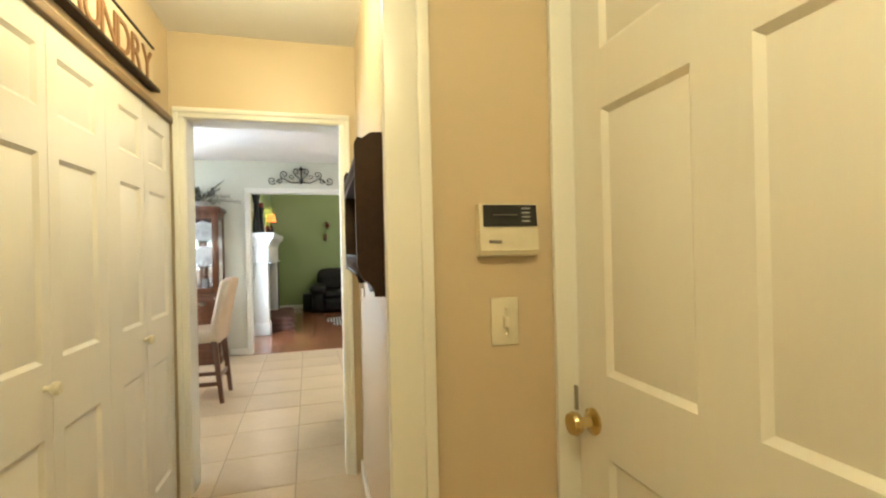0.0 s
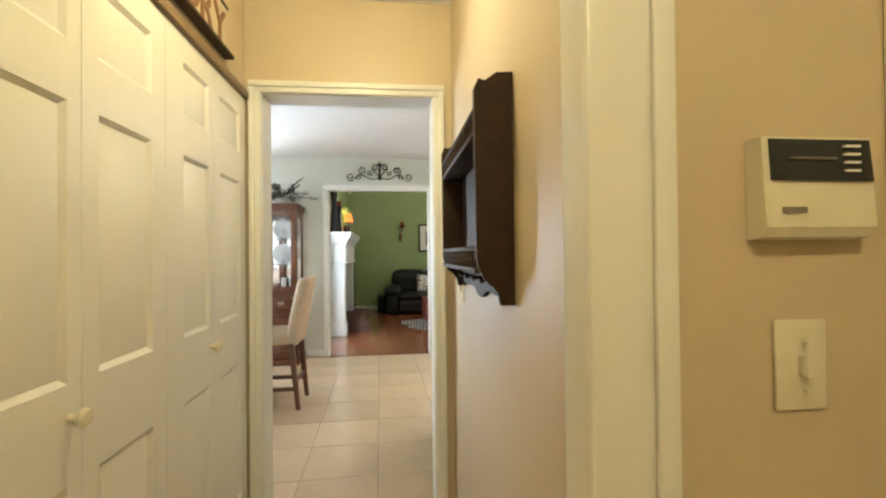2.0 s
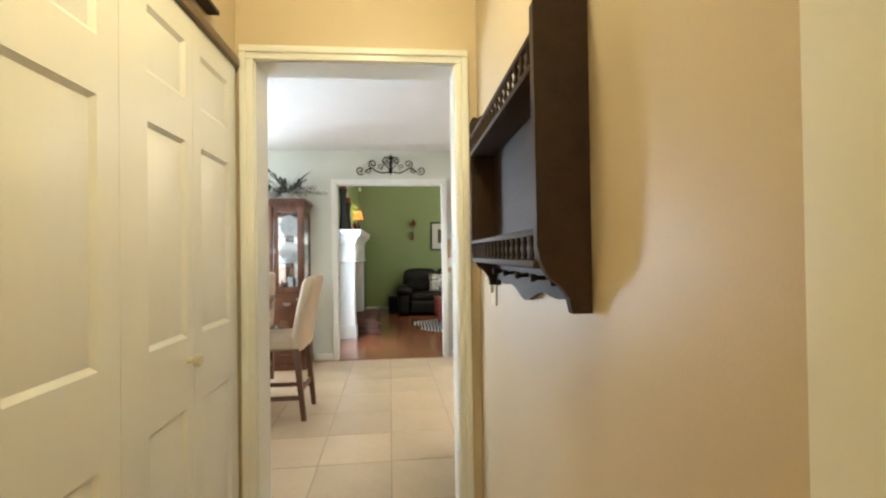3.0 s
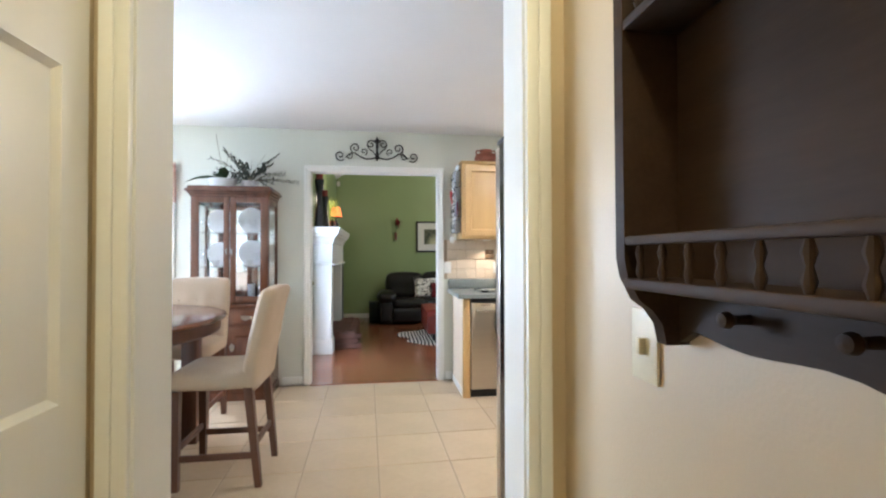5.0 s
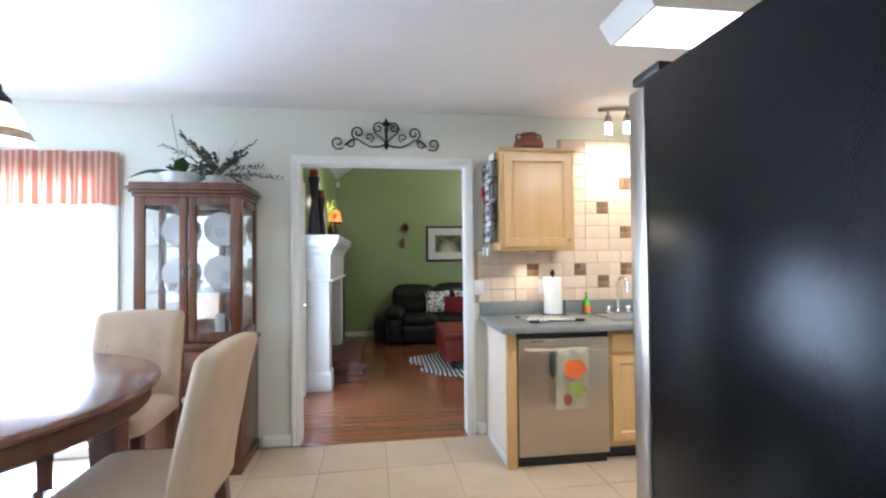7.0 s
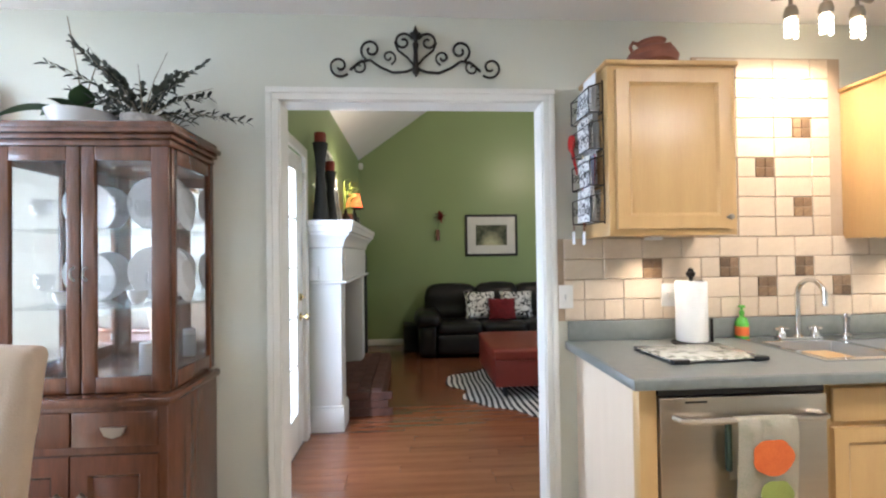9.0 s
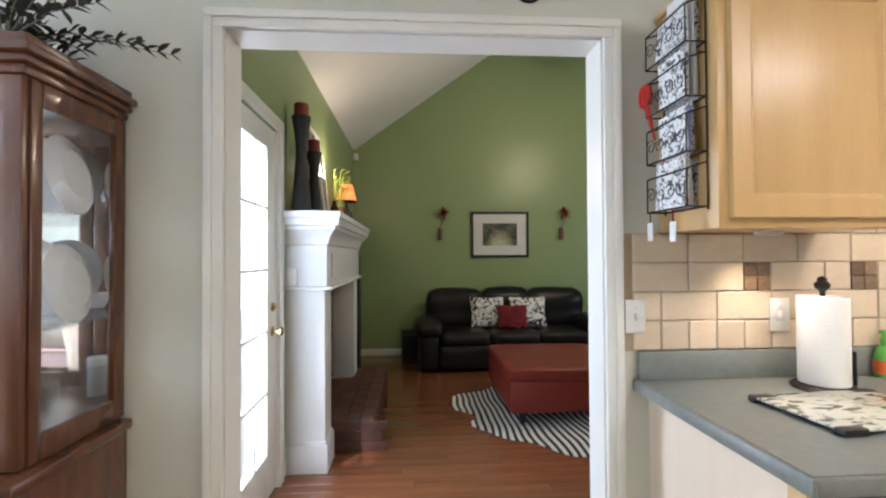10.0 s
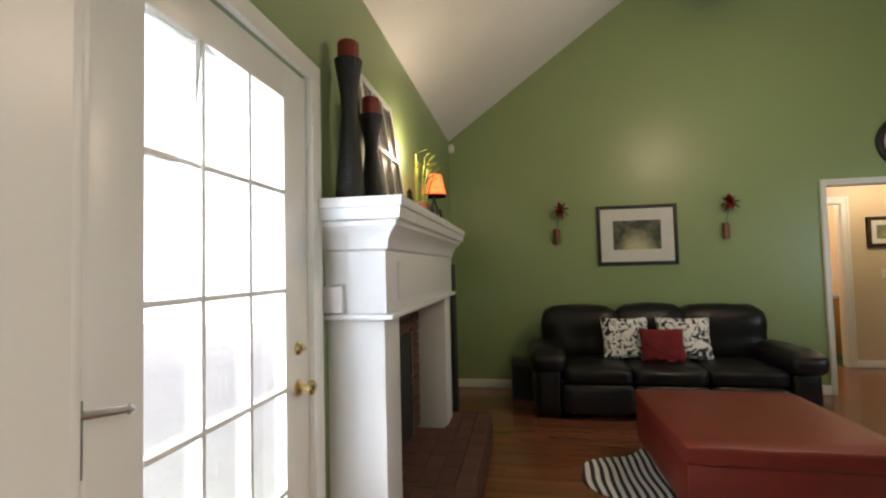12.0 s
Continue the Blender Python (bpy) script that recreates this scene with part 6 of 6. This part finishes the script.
clock = thing("wall_clock", (4.34, 11.86, 2.20), "round wall clock with a wide black rim", "clock")
part("rim", lathe(bmesh.new(), (4.34, 11.879, 2.49), [(0.27, 0), (0.27, -0.03), (0.25, -0.05), (0.215, -0.035), (0.21, -0.018), (0, -0.018)], 48, "y"), M_BLACK, clock)
part("dial", lathe(bmesh.new(), (4.34, 11.859, 2.49), [(0, 0), (0.209, 0), (0.209, -0.003), (0, -0.003)], 48, "y"), mat("cream_dial", (0.55, 0.50, 0.40), rough=0.6), clock)
for a, l in ((0.35, 0.16), (3.3, 0.11)):
    part("pointer", rod(bmesh.new(), (4.34, 11.852, 2.49), (4.34 + l * math.cos(a), 11.852, 2.49 + l * math.sin(a)), 0.005, 0.002, 6), M_BLACK, clock)
for k in range(12):
    a = math.pi * k / 6
    part("hour_mark", rod(bmesh.new(), (4.34 + 0.17 * math.cos(a), 11.854, 2.49 + 0.17 * math.sin(a)), (4.34 + 0.195 * math.cos(a), 11.854, 2.49 + 0.195 * math.sin(a)), 0.005, n=6), M_BLACK, clock)

FX, FY = 2.68, 9.45
fan = thing("ceiling_fan", (FX, FY, 3.0), "wooden-bladed ceiling fan with a lit glass lamp", "ceiling fan")
part("rod", rod(bmesh.new(), (FX, FY, 3.34), (FX, FY, 4.499), 0.014), M_BRASS, fan)
part("motor", lathe(bmesh.new(), (FX, FY, 3.17), [(0.05, 0), (0.12, 0.02), (0.14, 0.06), (0.13, 0.12), (0.06, 0.17), (0.02, 0.18)], 28), M_BRASS, fan)
part("light_shade", lathe(bmesh.new(), (FX, FY, 3.03), [(0.02, 0), (0.10, 0.015), (0.13, 0.06), (0.10, 0.11), (0.05, 0.135)], 28), glow("lit_fan_glass", (1, 0.88, 0.7), 4.0), fan)
part("pull_chain", rod(bmesh.new(), (FX + 0.06, FY - 0.1, 2.92), (FX + 0.06, FY - 0.1, 3.06), 0.003, n=6), M_BRASS, fan)
for k in range(5):
    bm = bmesh.new()
    prism(bm, [(0.20, -0.055), (0.60, -0.075), (0.66, -0.05), (0.66, 0.05), (0.60, 0.075), (0.20, 0.055)], -0.005, 0.005, "z")
    box(bm, 0.11, 0.24, -0.015, 0.015, 0.006, 0.012)
    bmesh.ops.transform(bm, matrix=pose(FX, FY, 3.24, 0, 0, 20 + 72 * k) @ pose(0, 0, 0, 11, 0, 0), verts=bm.verts)
    part("blade", bm, mat("fan_blade_wood", (0.50, 0.28, 0.10), (0.38, 0.20, 0.07), 0.4, stretch=(0.3, 3, 1)), fan)

# on the mantel
MZ = 1.6425
for y, x, h, r in ((8.56, -0.135, 0.62, 0.062), (8.70, -0.085, 0.42, 0.054)):
    cd = thing("candle_holder", (x, y, MZ), "tall waisted black carved candle holder with a red candle", "candle holder")
    part("holder", lathe(bmesh.new(), (x, y, MZ + 0.0005), [(r, 0), (r * 1.02, h * 0.05), (r * 0.85, h * 0.25), (r * 0.55, h * 0.6), (r * 0.6, h * 0.75), (r * 0.9, h * 0.95), (r * 0.98, h), (0, h)], 22), mat("carved_black_wood", (0.010, 0.009, 0.008), (0.09, 0.08, 0.06), 0.55, scale=22, fine=90, bump=0.6, fac=0.95), cd)
    part("candle", lathe(bmesh.new(), (x, y, MZ + h + 0.001), [(0, 0), (r * 0.72, 0), (r * 0.74, 0.004), (r * 0.74, 0.075), (r * 0.66, 0.082), (0, 0.078)], 20), mat("red_wax", (0.22, 0.025, 0.012), rough=0.55), cd)
win = thing("window_frame_decor", (-0.17, 9.25, MZ), "old white window frame with photographs leaning on the wall", "picture frame")
wm = pose(-0.105, 8.80, MZ + 0.001, 0, -8, 0)
def decor(y0, y1, z0, z1, t0, t1, nm, m):
    bm = one(t0, t1, y0, y1, z0, z1, bev=0.002)
    bmesh.ops.transform(bm, matrix=wm, verts=bm.verts)
    part(nm, bm, m, win)
for y0, y1 in ((0, 0.04), (0.52, 0.56)):
    decor(y0, y1, 0, 0.70, 0, 0.022, "stile", M_WHITE)
for z0, z1 in ((0, 0.04), (0.335, 0.36), (0.66, 0.70)):
    decor(0.0405, 0.5195, z0, z1, 0, 0.022, "rail", M_WHITE)
for y0 in (0.19, 0.355):
    decor(y0, y0 + 0.02, 0.0405, 0.3345, 0.001, 0.021, "muntin", M_WHITE)
    decor(y0, y0 + 0.02, 0.3605, 0.6595, 0.001, 0.021, "muntin", M_WHITE)
M_PHOTO = pattern("faded_photograph", "noise", (0.30, 0.26, 0.22), (0.06, 0.05, 0.045), 14, 0.5, 0.4)
decor(0.04, 0.52, 0.04, 0.66, 0.006, 0.010, "photograph", M_PHOTO)
for y, h, r in ((9.22, 0.17, 0.035), (9.40, 0.12, 0.04), (9.56, 0.09, 0.045)):
    fg = thing("dark_figurine", (-0.04, y, MZ), "small dark carved figurine on the mantel", "figurine")
    part("body", lathe(bmesh.new(), (-0.04, y, MZ + 0.0005), [(r, 0), (r * 1.05, 0.01), (r * 0.6, h * 0.3), (r * 0.8, h * 0.55), (r * 0.4, h * 0.75), (r * 0.45, h * 0.88), (0, h)], 16), M_DARKWOOD, fg)
bam = thing("bamboo_plant", (-0.10, 9.80, MZ), "yellow-green bamboo stalks in a square brown pot", "plant")
part("pot", one(-0.165, -0.055, 9.745, 9.855, MZ + 0.0005, MZ + 0.17, bev=0.006), M_TERRA, bam)
rng = random.Random(3)
for k in range(8):
    a = rng.uniform(0, 6.28)
    h = rng.uniform(0.22, 0.42)
    b0 = Vector((-0.11 + 0.03 * math.cos(a), 9.80 + 0.03 * math.sin(a), MZ + 0.15))
    tip = b0 + Vector((0.03 * math.cos(a) + 0.03, 0.07 * math.sin(a) + 0.03, h))
    stem = part("stalk", tube(bmesh.new(), [b0, b0.lerp(tip, 0.5), tip], 0.006, 7), M_BAMBOO, bam)
    bm = bmesh.new()
    for j in range(4):
        blade(bm, b0.lerp(tip, 0.55 + 0.15 * j), (rng.uniform(0.2, 1), rng.uniform(-0.8, 0.8), rng.uniform(0.2, 0.9)), rng.uniform(0.08, 0.13), 0.009, 0.03)
    part("leaf", bm, M_BAMBOO, stem)
LX, LY = -0.075, 10.12
lampo = thing("table_lamp", (LX, LY, MZ), "small black table lamp with a lit orange shade", "table lamp")
part("base", lathe(bmesh.new(), (LX, LY, MZ + 0.0005), [(0.05, 0), (0.052, 0.012), (0.02, 0.03), (0.035, 0.10), (0.03, 0.18), (0.012, 0.22), (0.008, 0.30)], 20), M_BLACK, lampo)
part("shade", lathe(bmesh.new(), (LX, LY, MZ + 0.265), [(0.098, 0), (0.095, 0.004), (0.062, 0.155), (0.058, 0.16)], 28), M_REDSHADE, lampo, "orange fabric shade, lit from within")
part("shade_trim", lathe(bmesh.new(), (LX, LY, MZ + 0.258), [(0.100, 0), (0.100, 0.012), (0.097, 0.012), (0.097, 0)], 28), M_RED, lampo)
for x, y, h in ((-0.12, 9.98, 0.20), (-0.02, 10.24, 0.17)):
    fr_th = thing("photo_frame", (x, y, MZ), "small black photo frame standing on the mantel", "picture frame")
    bm = one(-0.006, 0.006, -0.055, 0.055, 0, h, bev=0.003)
    bmesh.ops.transform(bm, matrix=pose(x, y, MZ + 0.002, 0, -9, 0), verts=bm.verts)
    part("frame", bm, M_BLACK, fr_th)
    bm = one(0.0065, 0.008, -0.042, 0.042, 0.014, h - 0.014)
    bmesh.ops.transform(bm, matrix=pose(x, y, MZ + 0.002, 0, -9, 0), verts=bm.verts)
    part("photograph", bm, M_PHOTO, fr_th)
cam_d = thing("security_sensor", (-0.20, 11.84, 2.68), "small white motion sensor in the corner", "sensor")
part("body", puff(bmesh.new(), -0.225, -0.165, 11.81, 11.875, 2.68, 2.77, 0.012, 0.004, 0, 4), M_WPLASTIC, cam_d)


# ---- pieces of floors, hearth and backsplash ----
def pieces(name, parent, data, spots):
    for m in spots:
        ob = new(name, data)
        ob.parent = parent
        ob.matrix_basis = m


base = solid("floor", one(-3.45, 4.05, -0.75, 7.20, -0.08, -0.004), M_GROUT, "beige ceramic tile floor with brown grout", "floor")
tile_data = mesh_of("tile", one(-0.2165, 0.2165, -0.2242, 0.2242, -0.006, 0.0, bev=0.002, seg=1), M_TILE)
grid = pose(0.59, 7.10, 0, 0, 0, 1.6)
spots = []
for i in range(-10, 9):
    for j in range(-18, 1):
        c = grid @ Vector((0.22 + 0.44 * i, -0.227 + 0.4545 * j, 0))
        if c.y > 7.0 or c.y < -0.6:
            continue
        if c.y < 3.6 and not -0.2 < c.x < 1.6:
            continue
        if not -3.3 < c.x < 3.8:
            continue
        spots.append(Matrix.Translation(c) @ pose(0, 0, 0, 0, 0, 1.6))
pieces("tile", base, tile_data, spots)
solid("threshold", one(-0.031, 1.233, 7.085, 7.135, -0.003, 0.004, bev=0.002), M_PLANK, "red oak threshold in the wide doorway", "threshold")

wood = solid("floor_living", one(-0.38, 5.75, 7.20, 13.3, -0.08, -0.004), M_SUBFLOOR, "glossy red oak plank floor", "floor")
rng = random.Random(9)
W = 0.095
plank_sets = {}
spots = {}
y = 7.135
while y < 13.2:
    x = -0.23 - rng.uniform(0, 0.9)
    while x < 5.5:
        ln = rng.choice((0.9, 1.2, 1.5))
        x0, x1 = max(x, -0.229), min(x + ln, 5.59)
        if x1 - x0 > 0.02 and (y > 7.24 or (x1 > -0.02 and x0 < 1.22)):
            if y < 7.24:
                x0, x1 = max(x0, -0.031), min(x1, 1.233)
            key = round(x1 - x0, 2)
            if key > 0.03:
                if key not in plank_sets:
                    plank_sets[key] = mesh_of("plank", one(-key / 2 + 0.0008, key / 2 - 0.0008, -W / 2 + 0.0007, W / 2 - 0.0007, -0.005, 0.0, bev=0.0012, seg=1), M_PLANK)
                spots.setdefault(key, []).append(pose((x0 + x1) / 2, y + W / 2, 0))
        x += ln
    y += W
for key, ms in spots.items():
    pieces("plank", wood, plank_sets[key], ms)

# bricks of the hearth and surround
brick_x = mesh_of("brick", one(-0.0475, 0.0475, -0.098, 0.098, -0.014, 0.014, bev=0.003, seg=1), M_BRICK)
tops = []
for i, x in enumerate((-0.18, -0.08, 0.02, 0.12, 0.22)):
    for k in range(8):
        y = 8.93 + 0.203 * k + (0.1 if i % 2 else 0.0) - (0.05 if i % 2 else 0)
        if (x < 0.0 and not 8.90 < y < 9.88) or y > 10.21:
            continue
        tops.append(pose(x + 0.035, y, 0.220))
pieces("brick", hearth, brick_x, [Matrix.Translation(-Vector(hearth.location)) @ m for m in tops])
brick_f = mesh_of("brick", one(-0.012, 0.012, -0.098, 0.098, -0.031, 0.031, bev=0.003, seg=1), M_BRICK)
fronts = []
for j, z in enumerate((0.036, 0.106, 0.174)):
    for k in range(8):
        y = 8.925 + 0.203 * k + (0.06 if j % 2 else 0)
        if y < 10.24:
            fronts.append(pose(0.301, y, z))
    for k in range(2):
        fronts.append(pose(0.10 + 0.2 * k - (0.04 if j % 2 else 0), 8.823, z, 0, 0, 90))
pieces("brick", hearth, brick_f, [Matrix.Translation(-Vector(hearth.location)) @ m for m in fronts])
surround = []
for k in range(12):
    z = 0.275 + 0.0735 * k
    for y in (8.885, 9.845):
        surround.append(pose(-0.187, y, z))
for k in range(4):
    for j in range(2):
        surround.append(pose(-0.187, 9.13 + 0.18 * k, 0.99 + 0.0735 * j))
pieces("brick", fp, brick_f, [Matrix.Translation(-Vector(fp.location)) @ m for m in surround])

# backsplash tiles
splash = solid("backsplash", one(1.299, 3.895, 7.112, 7.1245, CT + 0.1005, 1.434), M_SGROUT, "cream stone tile backsplash with brown mosaic accents", "backsplash")
part("upper_grout", one(2.007, 2.798, 7.112, 7.1245, 1.434, 2.345), M_SGROUT, splash)
sq = mesh_of("tile", one(-0.0485, 0.0485, -0.004, 0.004, -0.0485, 0.0485, bev=0.003, seg=1), M_SPLASH)
wide = mesh_of("tile", one(-0.0985, 0.0985, -0.004, 0.004, -0.0485, 0.0485, bev=0.003, seg=1), M_SPLASH)
mos = mesh_of("mosaic_tile", one(-0.0235, 0.0235, -0.004, 0.004, -0.0235, 0.0235, bev=0.002, seg=1), M_MOSAIC)
accents = {(1, 1.43), (2, 1.73), (2, 2.23), (1, 2.43), (2, 2.63), (1, 2.83), (5, 2.63), (7, 2.43), (9, 2.63), (2, 3.13)}
s_sq, s_wide, s_mos = [], [], []
for r in range(14):
    z = CT + 0.152 + 0.1005 * r
    x = 1.38
    while x < 3.85:
        hi = z > 1.40
        if hi and not 2.05 < x < 2.77:
            x += 0.1
            continue
        if z > 2.32:
            break
        cell = (r, round(round((x - 1.43) / 0.1) * 0.1 + 1.43, 2))
        if cell in accents:
            s_mos += [pose(x + a, 7.109, z + b) for a in (-0.0245, 0.0245) for b in (-0.0245, 0.0245)]
            x += 0.1
        else:
            nxt = (r, round(cell[1] + 0.1, 2))
            if r > 0 and nxt not in accents and x < 3.7 and (not hi or x + 0.15 < 2.80):
                s_wide.append(pose(x + 0.05, 7.109, z))
                x += 0.2
            else:
                s_sq.append(pose(x, 7.109, z))
                x += 0.1
pieces("tile", splash, sq, s_sq)
pieces("tile", splash, wide, s_wide)
pieces("mosaic_tile", splash, mos, s_mos)
